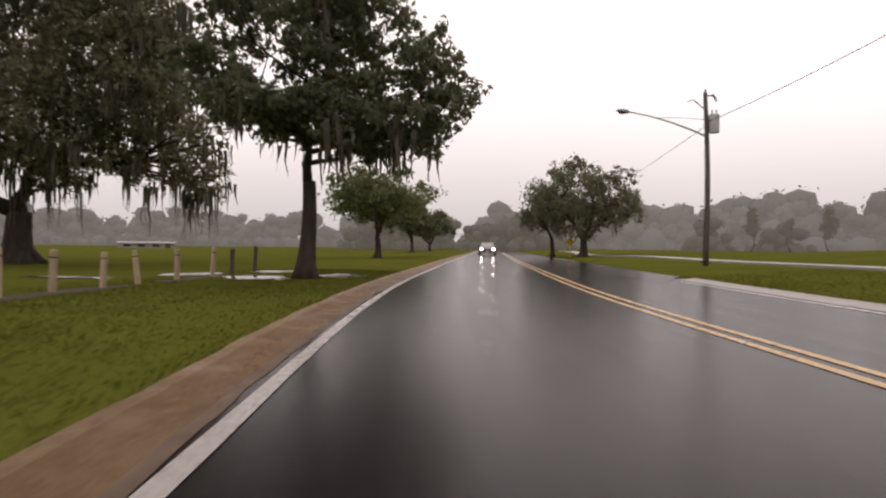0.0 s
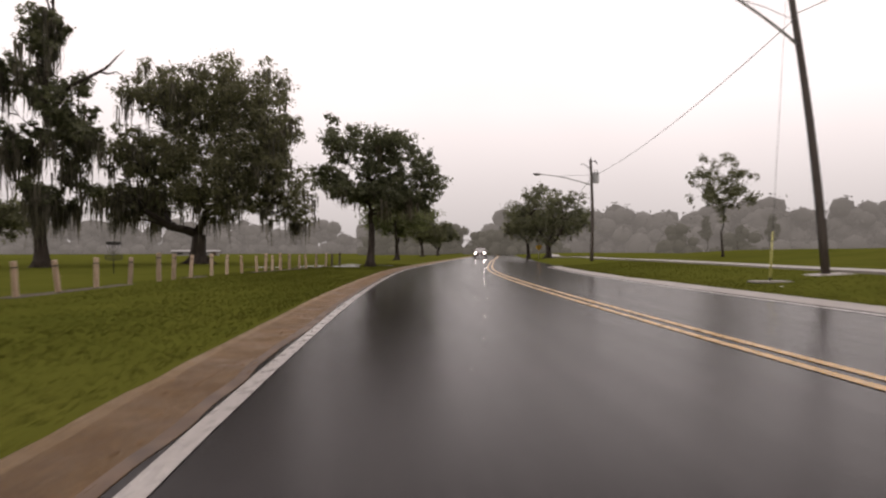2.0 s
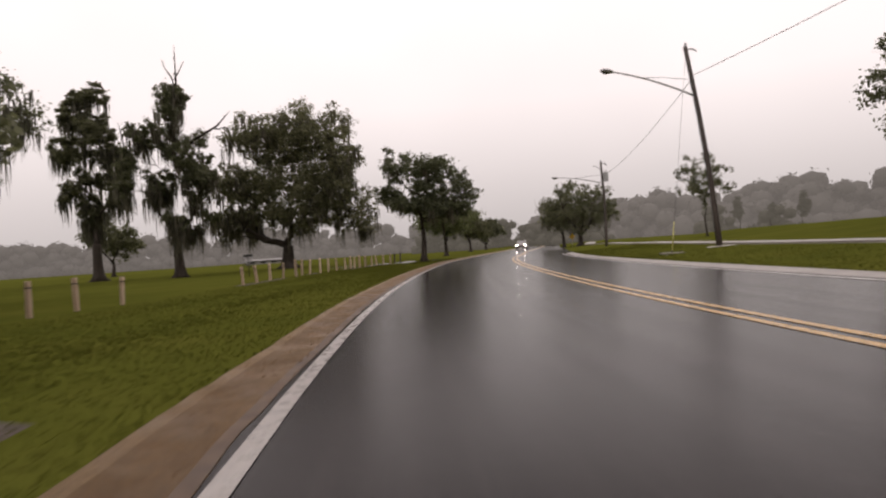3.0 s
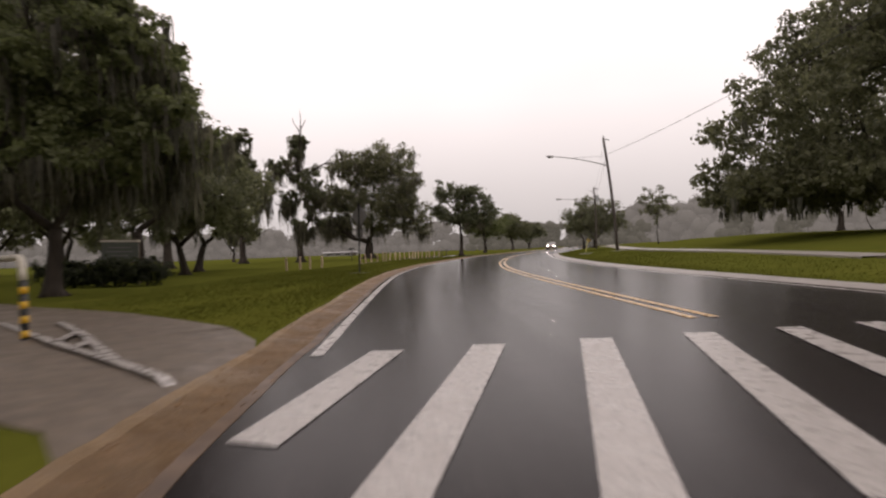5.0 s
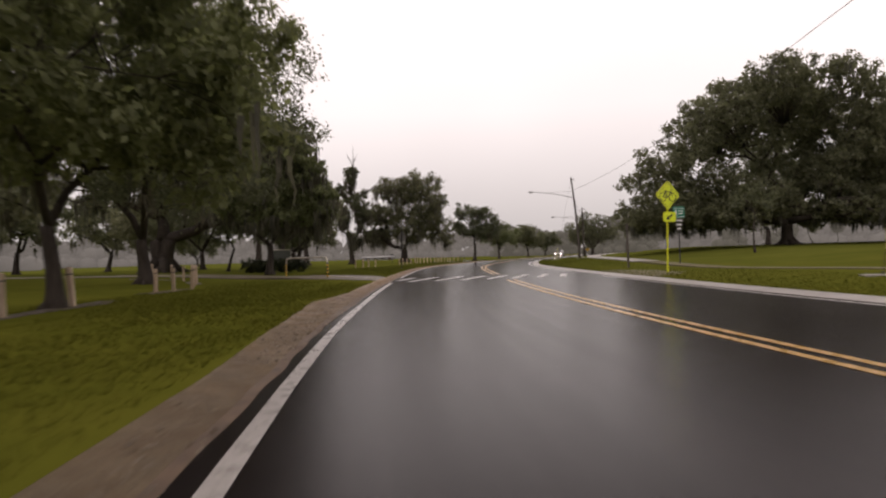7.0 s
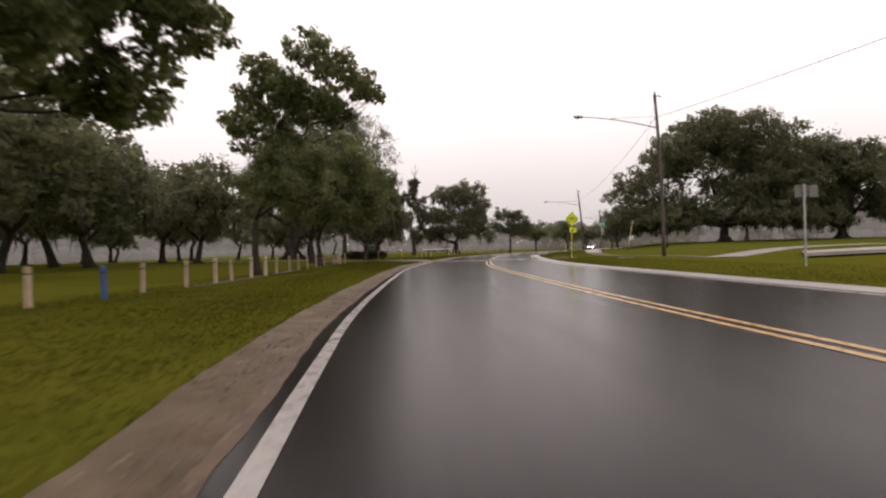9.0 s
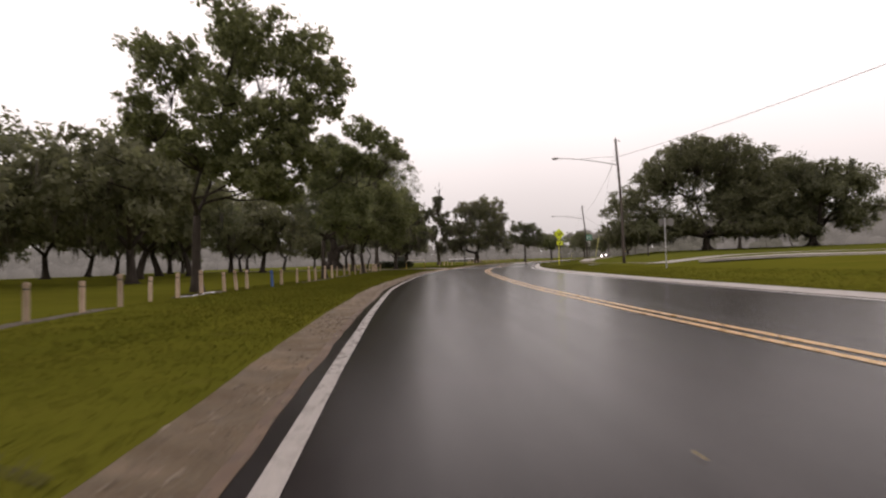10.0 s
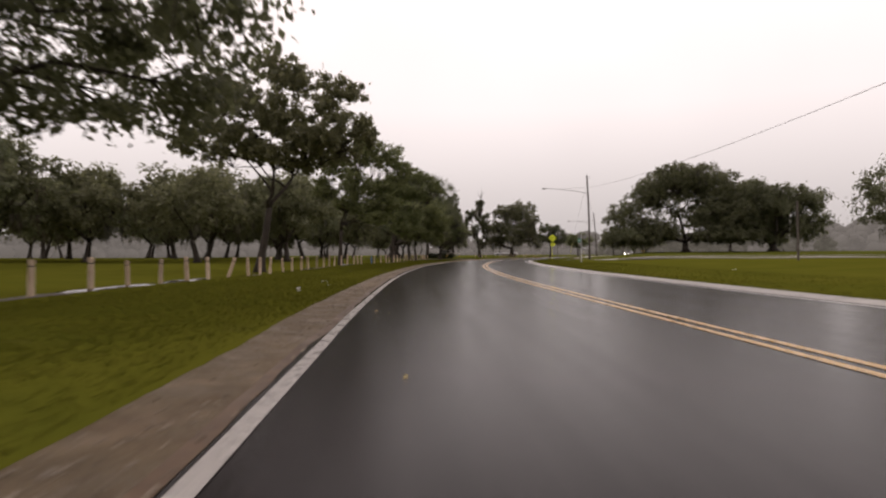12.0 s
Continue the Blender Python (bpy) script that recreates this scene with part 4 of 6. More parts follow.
# far side of the road
put(build_tree("live_oak", "very wide old live oak with arching low limbs", base=2.8, girth=1.15, leaves=140000, leaf=0.19, moss=200, moss_len=1.2, seed=60, lobe_size=0.23, airy=0.54,
               masses=[(-1.5, 9.5, 6.8, 4.8), (-10.4, 6.8, 3.9, 3.8), (-6.6, 11.4, 3.4, 2.9), (-2.9, 13.8, 4.0, 2.6), (1.4, 13.6, 3.8, 2.8), (-11.6, 3.4, 2.9, 1.9), (-5.8, 4.4, 4.2, 2.0), (5.8, 11.4, 4.2, 3.2), (4.8, 6.4, 4.6, 3.6), (9.0, 6.6, 4.0, 3.6), (-9.0, 2.8, 3.4, 1.2), (-4.2, 3.4, 3.2, 1.2), (6.5, 3.0, 3.6, 1.4), (-12.2, 2.4, 2.4, 1.0), (-7.6, 2.4, 3.0, 1.0), (2.8, 2.9, 2.8, 1.1), (9.4, 3.0, 3.4, 1.6)]), 31.2, -11.5, 14)
put(build_tree("live_oak", "broad dark oak beyond the trail", height=14.2, spread=19.0, base=1.5, girth=1.2, lobes=90, leaves=56000, leaf=0.23, moss=60, seed=61, airy=0.5, dome=0.8, lobe_size=0.19), 45.5, -5.0)
put(build_tree("live_oak", "tall oak at the edge of the far lawn", height=17.0, spread=12.0, base=3.0, girth=0.7, lobes=22, leaves=12000, leaf=0.26, moss=40, seed=62, dome=0.8, lobe_size=0.3), 37.0, 21.0)
put(build_tree("live_oak", "rounded oak on a kerbed island by the side road", height=9.3, spread=11.4, base=1.7, girth=0.75, lobes=40, leaves=20000, leaf=0.14, moss=60, moss_len=0.7, seed=63, dome=0.75, lobe_size=0.2, forks=4, airy=0.68), 12.6, 56.6)
put(build_tree("live_oak", "smaller oak beside the island oak", height=7.4, spread=7.4, base=2.0, girth=0.5, lobes=14, leaves=8000, leaf=0.18, moss=30, moss_len=0.7, seed=64, lobe_size=0.32), 10.9, 63.0)
put(build_tree("young_tree", "thin young staked tree with a sparse crown", height=7.9, spread=5.6, base=2.1, girth=0.16, lobes=46, leaves=9000, leaf=0.085, seed=65, dome=0.45, lobe_size=0.17, hollow=0.1, clumps=14, airy=0.6), 18.1, 19.9, 0, 0.9)
put(build_tree("young_tree", "thin young tree with a sparse crown near the trail", height=5.2, spread=3.4, base=2.2, girth=0.12, lobes=10, leaves=1800, leaf=0.12, seed=66, lobe_size=0.28, clumps=8), 24.5, -30.0)
put(build_tree("live_oak", "broad oak far along the park side", height=13.0, spread=16.0, base=2.5, girth=0.9, lobes=24, leaves=13000, leaf=0.28, moss=40, seed=67, dome=0.8, lobe_size=0.3), 62.0, -32.0)
put(build_tree("park_oak", "lawn oak among grey rain in the distance", height=9.0, spread=9.0, base=2.0, girth=0.5, lobes=14, leaves=6000, leaf=0.26, seed=68, lobe_size=0.34), -52, 52)
put(build_tree("park_oak", "lawn oak among grey rain in the distance", height=8.0, spread=10.0, base=1.6, girth=0.5, lobes=14, leaves=6000, leaf=0.26, seed=69, lobe_size=0.34), -66, 38)
put(build_tree("conifer", "dark upright conifer at the wood's edge", height=8.5, spread=3.6, base=0.8, girth=0.3, lobes=12, leaves=5000, leaf=0.2, seed=70, dome=0.1, lobe_size=0.5, hollow=0.0), 48, 40)
# crowns share the wood edge's glow: haze put into their colour
for k, (x, y, h) in enumerate(((47.5, 97, 7.2), (60.5, 99, 8.2), (55, 100, 5.6), (50.5, 36.5, 6.4))):
    put(build_tree("conifer", "dark upright conifer at the wood's edge", height=h, spread=h * 0.36, base=0.5, girth=0.22, lobes=12, leaves=2600, leaf=0.24, seed=80 + k, dome=0.1, lobe_size=0.5, hollow=0.0, leaf_mat=MID_WOOD_HAZE), x, y)
put(build_tree("live_oak", "dark roadside oak at the far bend", height=9.0, spread=11.0, base=1.5, girth=0.6, lobes=16, leaves=8000, leaf=0.26, seed=71, lobe_size=0.32), -4.5, 92)
put(build_tree("live_oak", "dark roadside oak at the far bend", height=8.0, spread=10.0, base=1.5, girth=0.6, lobes=16, leaves=8000, leaf=0.26, seed=72, lobe_size=0.32), -2.5, 120)

# ---------------------------------------------------------------- far woods
def lump_shape():
    """A small ball of 24 quads: a cube cut in four on each side and rounded."""
    index, verts, loops = {}, [], []
    def at(p):
        if p not in index:
            index[p] = len(verts)
            verts.append(np.array(p, float) / np.linalg.norm(p))
        return index[p]
    for axis in range(3):
        for side in (-1, 1):
            for i in (-1, 0):
                for j in (-1, 0):
                    quad = []
                    for du, dv in ((0, 0), (1, 0), (1, 1), (0, 1)):
                        p = [0, 0, 0]
                        p[axis], p[(axis + 1) % 3], p[(axis + 2) % 3] = side, i + du, j + dv
                        quad.append(at(tuple(p)))
                    loops += quad if side > 0 else quad[::-1]
    return np.array(verts), np.array(loops)


LUMP, LUMP_LOOPS = lump_shape()


def woods(name, label, stations, height, mat, seed, leaf=0.55, per=760, depth=16, base_z=0.3, gap=1.5):
    """A belt of rounded, uneven trees joined into one mesh of leaves and stems."""
    rng = np.random.default_rng(seed)
    pts = np.array(stations, float)
    seg = np.linalg.norm(np.diff(pts, axis=0), axis=1)
    total = seg.sum()
    n = int(total / gap)
    vs, ls, count = [], [], 0
    for k in range(n):
        s = rng.random() * total
        i = int(np.searchsorted(np.cumsum(seg), s))
        i = min(i, len(seg) - 1)
        u = (s - np.r_[0, np.cumsum(seg)][i]) / seg[i]
        p = pts[i] * (1 - u) + pts[i + 1] * u + rng.normal(size=2) * (depth / 3)
        h = height * (0.62 + 0.5 * rng.random())
        w = h * (0.45 + 0.3 * rng.random())
        m = int(rng.integers(9, 13))
        c = np.column_stack([p[0] + rng.normal(size=m) * w * 0.32, p[1] + rng.normal(size=m) * w * 0.32, base_z + h * np.r_[0.04, 0.07, 0.1, 0.14, 0.05 + 0.79 * rng.random(m - 4)]])
        c[:4, :2] += rng.normal(size=(4, 2)) * w * 0.4
        r = w * (0.30 + 0.15 * rng.random(m))
        # a lumpy leafy body inside each clump
        for q, size in zip(c, r):
            vs.append(q + LUMP * (size * (0.80 + 0.2 * rng.random((len(LUMP), 1)))) * (1, 1, 0.85))
            ls.append(LUMP_LOOPS + count)
            count += len(LUMP)
        v, l = leaf_cloud(c, r * 0.95, per, leaf, rng, 0.9, 26, 0.22)
        vs.append(v)
        ls.append(l + count)
        count += len(v)
        # a stem below the crown
        t = 0.16
        st = np.array([(p[0] - t, p[1], base_z - 0.6), (p[0] + t, p[1], base_z - 0.6), (p[0] + t * 0.6, p[1], base_z + h * 0.4), (p[0] - t * 0.6, p[1], base_z + h * 0.4)])
        vs.append(st)
        ls.append(np.arange(4) + count)
        count += 4
    ob = new(name, quick_mesh(name, np.vstack(vs), np.concatenate(ls), 4, mat))
    return tagged(ob, label, "woods", kind="stuff")


# belts below are greyed by emission that stands in for rain haze
woods("far_woods", "line of far woods, rain haze put in as grey glow", [(-330, 60), (-260, 150), (-190, 215), (-110, 250), (-45, 265), (-6, 285)], 14, FAR_WOOD_HAZE, 21)
woods("far_woods", "line of far woods, rain haze put in as grey glow", [(22, 240), (40, 205), (64, 178), (95, 160), (140, 150), (200, 140), (260, 120)], 15.0, FAR_WOOD_HAZE, 22)
woods("far_woods", "line of far woods, rain haze put in as grey glow", [(-330, 60), (-300, -60), (-240, -160)], 14, FAR_WOOD_HAZE, 23, per=420)
woods("far_woods", "line of far woods, rain haze put in as grey glow", [(260, 120), (240, 20), (200, -80)], 14, FAR_WOOD_HAZE, 24, per=420)
woods("wood_edge", "wood belt closing the park lawn, hazed by a grey glow", [(-150, 60), (-125, 10), (-112, -40), (-108, -90), (-112, -140)], 12, FAR_WOOD_HAZE, 27, leaf=0.45, per=620, depth=12, gap=2.4)
woods("wood_edge", "dark roadside wood closing the far end of the road", [(-14, 150), (-10, 185), (-24, 225), (5, 235)], 10, MID_WOOD_HAZE, 25, leaf=0.45, per=620, depth=9)
woods("wood_edge", "dark wood edge beyond the grass bank", [(22, 150), (24, 178), (14, 225)], 9, MID_WOOD_HAZE, 26, leaf=0.45, per=620, depth=9)


# scrub carries the same haze glow as the wood edge
woods("scrub", "low dark scrub before the far woods", [(40, 117), (64, 117)], 6.5, MID_WOOD_HAZE, 28, leaf=0.4, per=300, depth=4, gap=3.4)


# ---------------------------------------------------------------- far low building
def far_building():
    root = thing("low_building", pose(-59.5, 127, ground_z(-59.5, 127) - 0.2, 0, 0, 18) @ Matrix.Diagonal((1, 1, 0.6, 1)), "small low pale building far across the wet lawn", "building")
    part("wall", box(10, 5, 1.9, (0, 0, 0.95), 0.03), PALE_WALL, root)
    bm = bmesh.new()
    v = [bm.verts.new(p) for p in ((-5.4, -3.0, 1.9), (5.4, -3.0, 1.9), (5.4, 3.0, 1.9), (-5.4, 3.0, 1.9), (-5.4, 0, 2.6), (5.4, 0, 2.6))]
    for f in ((0, 1, 5, 4), (2, 3, 4, 5), (1, 2, 5), (3, 0, 4), (3, 2, 1, 0)):
        bm.faces.new([v[i] for i in f])
    part("roof", bm, PALE_WALL, root, "pale sheet roof")
    for k in range(3):
        w = part("window", box(1.4, 0.06, 0.8, (-3.4 + 2.6 * k, -2.5, 1.15), 0.01), SIGN_BACK, root)
        part("pane", box(1.2, 0.03, 0.6, (-3.4 + 2.6 * k, -2.54, 1.15), 0.0), GLASS, w)
    part("door", box(1.0, 0.06, 1.75, (4.0, -2.5, 0.9), 0.01), BROWN, root)


far_building()


# ---------------------------------------------------------------- bollard posts
def build_bollard():
    root = thing("bollard_post", Matrix(), "weathered pale timber bollard post set in the lawn", "bollard", "posts along the lawn edge")
    bm = bmesh.new()
    bmesh.ops.create_cube(bm, size=1.0, matrix=Matrix.Translation((0, 0, 0.31)) @ Matrix.Diagonal((0.118, 0.118, 0.90, 1)))
    top = [f for f in bm.faces if f.normal.z > 0.9]
    ext = bmesh.ops.inset_region(bm, faces=top, thickness=0.022, depth=0.02)
    bmesh.ops.bevel(bm, geom=[e for e in bm.edges if abs(e.verts[0].co.z - e.verts[1].co.z) > 0.5], offset=0.014, segments=2, affect="EDGES")
    for v in bm.verts:
        v.co.x += 0.006 * math.sin(9 * v.co.z)
    part("post", bm, POST_WOOD, root)
    bm = bmesh.new()
    for s in (-1, 1):
        bmesh.ops.create_cube(bm, size=1.0, matrix=Matrix.Translation((0, s * 0.059, 0.64)) @ Matrix.Diagonal((0.121, 0.006, 0.025, 1)))
        bmesh.ops.create_cube(bm, size=1.0, matrix=Matrix.Translation((s * 0.059, 0, 0.64)) @ Matrix.Diagonal((0.006, 0.121, 0.025, 1)))
    part("saw_groove", bm, DARK_STEEL, root, "dark groove band below the top")
    return root


def place_on(line, s):
    """The place and heading s metres along a broken line."""
    p = np.array(line, float)
    run = np.r_[0, np.cumsum(np.linalg.norm(np.diff(p, axis=0), axis=1))]
    x, y = np.interp(s, run, p[:, 0]), np.interp(s, run, p[:, 1])
    j = min(max(int(np.searchsorted(run, s)) - 1, 0), len(p) - 2)
    d = p[j + 1] - p[j]
    return float(x), float(y), math.degrees(math.atan2(d[1], d[0]))


def posts_along(line, marks, seed):
    """marks: a list of distances, or one even gap."""
    rng = random.Random(seed)
    if not isinstance(marks, list):
        p = np.array(line, float)
        total = np.linalg.norm(np.diff(p, axis=0), axis=1).sum()
        marks = [k * marks * rng.uniform(0.97, 1.03) for k in range(int(total / marks))]
    for s in marks:
        x, y, head = place_on(line, s)
        # one post has been knocked over to the lawn's side
        along, across = rng.gauss(0, 2.4), -19.0 if s == 60.4 else rng.gauss(0, 1.6)
        yield x + rng.gauss(0, 0.03), y + rng.gauss(0, 0.03), head + rng.gauss(0, 6), across, along, rng.uniform(0.9, 1.06)


BOLLARD = build_bollard()
ROWS_OF_POSTS = [
    ([(-7.2, -8.2), (-7.2, -3), (-7.25, 2), (-7.0, 8), (-6.6, 14), (-5.9, 22)], [0.4, 1.7, 3.2, 4.7, 6.2, 7.3, 8.7, 10.3, 11.7, 13.1, 14.7, 15.9, 16.8, 18.0, 19.3, 20.6, 21.9, 23.5, 25.4, 26.8, 28.5], 5, ()),
    ([(-7.45, -20.2), (-7.35, -13)], [0.2, 2.0, 3.5, 5.1], 6, ()),
    ([(2.05, -59.4), (2.1, -58.1), (1.75, -56.7), (0.6, -55.2), (-0.05, -54.2), (-0.9, -52.9), (-2.1, -51.1), (-3.6, -49.2), (-6, -47.5), (-10, -46.2)], [0.6, 1.4, 2.75, 5.7, 6.4, 8.0, 9.5, 11.8, 13.4, 15.0, 16.6], 7, ()),
    ([(3.6, -62), (7.2, -72), (11.3, -82.5), (14.2, -91), (16.6, -97.8), (19.6, -104.0), (22.4, -109.2), (25.2, -114.4), (28.2, -120.8), (31.5, -128), (36, -137)], [2.4, 4.7, 7.0, 9.1, 11.0, 13.5, 15.8, 17.8, 19.9, 21.8, 24.0, 26.5, 30.4, 31.7, 32.8, 34.7, 36.4, 37.9, 39.8, 41.7, 43.7, 46.3, 48.2, 50.5, 52.5, 55.1, 56.9, 58.4, 60.4, 62.4, 64.0, 65.7, 67.5, 69.2, 71.3, 73.2, 75.1, 77.0, 79.0], 8, ()),
]
first_post = True
for line, gap, seed, skip in ROWS_OF_POSTS:
    for x, y, head, tx, ty, sc in posts_along(line, gap, seed):
        m = pose(x, y, ground_z(x, y), tx, ty, head)
        ob = BOLLARD if first_post else copy_thing(BOLLARD, m)
        ob.matrix_basis = m @ Matrix.Diagonal((sc * 0.86, sc * 0.86, sc, 1.0))
        if seed == 5 and y > 17.2:
            tagged(ob, "dark rain-soaked timber bollard post beside the puddle")
            for o in ob.children:
                if o.name.startswith("post"):
                    o.data = o.data.copy()
                    o.data.materials[0] = POLE_WOOD
        first_post = False

# one post painted blue
x, y = 13.9, -88.9
blue = copy_thing(BOLLARD, pose(x, y, ground_z(x, y), 1, -2, 70))
tagged(blue, "blue painted timber post among the pale bollards")
for o in blue.children:
    if o.name.startswith("post"):
        o.data = o.data.copy()
        o.data.materials[0] = BLUE


def mulch_strip(line, width, seed):
    p = line_curve(line, 0.7)
    rng = np.random.default_rng(seed)
    d = np.gradient(p, axis=0)
    d /= np.linalg.norm(d, axis=1)[:, None]
    nn = np.stack([d[:, 1], -d[:, 0]], 1)
    verts, faces = [], []
    for q, m in zip(p, nn):
        for k in (-1, -0.5, 0, 0.5, 1):
            o = k * width / 2 * (0.7 + 0.6 * rng.random())
            v = q + m * o
            verts.append((v[0], v[1], ground_z(*v) + (0.02 if abs(k) < 1 else -0.03) + float(rng.normal(0, 0.008))))
    bare = np.convolve(rng.normal(size=len(p) + 6), np.hanning(7), "valid")
    for i in range(len(p) - 1):
        if bare[i] < 0.1:
            continue
        for c in range(4):
            a = 5 * i + c
            faces.append((a, a + 1, a + 6, a + 5))
    ob = new("mulch_strip", mesh_of("mulch_strip", verts, faces, DIRT, smooth=True))
    tagged(ob, "dark patches of wet bare soil under the row of posts", "soil", kind="structure")


for line, gap, seed, skip in (ROWS_OF_POSTS[0], ROWS_OF_POSTS[2], ROWS_OF_POSTS[3]):
    mulch_strip(line, 0.75, seed)


def ground_patch(name, outline, mat, label, category, lift, jag, seed):
    """A thin irregular patch that lies on the ground: a fan of small faces round its middle."""
    rng = random.Random(seed)
    pts, clean = [], []
    for i, (x, y) in enumerate(outline):
        x2, y2 = outline[(i + 1) % len(outline)]
        n = max(2, int(math.hypot(x2 - x, y2 - y) / 0.35))
        for k in range(n):
            u = k / n
            clean.append((x + (x2 - x) * u, y + (y2 - y) * u))
            pts.append((clean[-1][0] + rng.gauss(0, jag), clean[-1][1] + rng.gauss(0, jag)))
    cx, cy = sum(p[0] for p in pts) / len(pts), sum(p[1] for p in pts) / len(pts)
    n = len(pts)
    verts = []
    for f in (1.0, 0.7, 0.35):
        for x, y in (pts if f == 1.0 else clean):
            px, py = cx + (x - cx) * f, cy + (y - cy) * f
            verts.append((px, py, ground_z(px, py) + (lift if f < 1 else -0.01)))
    verts.append((cx, cy, ground_z(cx, cy) + lift))
    faces = []
    for k in range(n):
        m = (k + 1) % n
        faces += [(k, m, n + m, n + k), (n + k, n + m, 2 * n + m, 2 * n + k), (2 * n + k, 2 * n + m, 3 * n)]
    ob = new(name, mesh_of(name, verts, faces, mat, smooth=True))
    return tagged(ob, label, category, kind="structure")


def along_row(lo, hi, width, back, seed):
    row = ROWS_OF_POSTS[3][0]
    out, home = [], []
    for s in np.linspace(lo, hi, 5):
        x, y, head = place_on(row, s)
        h = radians(head)
        nx, ny = math.sin(h), -math.cos(h)
        w = width * (0.6 if s in (lo, hi) else 1.0)
        out.append((x + nx * (back - w / 2), y + ny * (back - w / 2)))
        home.append((x + nx * (back + w / 2), y + ny * (back + w / 2)))
    ground_patch("puddle", out + home[::-1], WATER, "thin silver rain puddle along the foot of the posts", "water", 0.05, 0.05, seed)


for outline, seed in (([(-8.8, 18.6), (-7.4, 18.2), (-6.4, 18.9), (-7.0, 19.9), (-8.6, 19.8)], 1), ([(-6.2, 16.6), (-5.0, 15.6), (-3.9, 15.9), (-4.2, 17.0), (-5.4, 17.6)], 2),
                      ([(-6.3, 19.6), (-5.2, 19.2), (-4.4, 19.9), (-5.6, 20.4)], 3), ([(-11.2, 16.4), (-9.6, 15.9), (-8.6, 16.5), (-9.6, 17.2)], 4), ([(-3.6, 17.4), (-2.6, 17.2), (-2.0, 18.2), (-3.0, 18.6)], 5)):
    ground_patch("puddle", outline, WATER, "shallow silver rain puddle lying in the grass", "water", 0.03, 0.14, seed)
along_row(33.2, 36.6, 0.5, 0.1, 61)
along_row(61.8, 65.4, 0.35, 0.15, 62)
along_row(66.0, 70.6, 0.45, 0.1, 63)
along_row(44.5, 47.8, 0.3, 0.1, 64)
ground_patch("bare_soil", [(-1.15, -27.6), (-0.8, -28.0), (-0.3, -28.0), (0.1, -27.5), (0.0, -27.0), (-0.5, -26.9), (-1.0, -27.1)], DIRT, "worn wet bare soil round the sign post", "soil", 0.012, 0.10, 66)
ground_patch("bare_soil", [beside(-53.2, 4.85), beside(-48.6, 4.75), beside(-44.5, 4.8), beside(-43.5, 6.0), beside(-46.0, 7.6), beside(-49.5, 7.4), beside(-52.4, 6.2)], SOIL, "worn wet bare soil among thin grass beside the road", "soil", 0.012, 0.16, 65)



# ---------------------------------------------------------------- utility poles
def wire(name, a, b, sag, radius, parent):
    pts = []
    for u in np.linspace(0, 1, 17):
        p = Vector(a).lerp(Vector(b), float(u))
        p.z -= sag * 4 * u * (1 - u)
        pts.append(p)
    return part(name, tube_mesh(name, pts, radius, BLACK, 5), BLACK, parent)


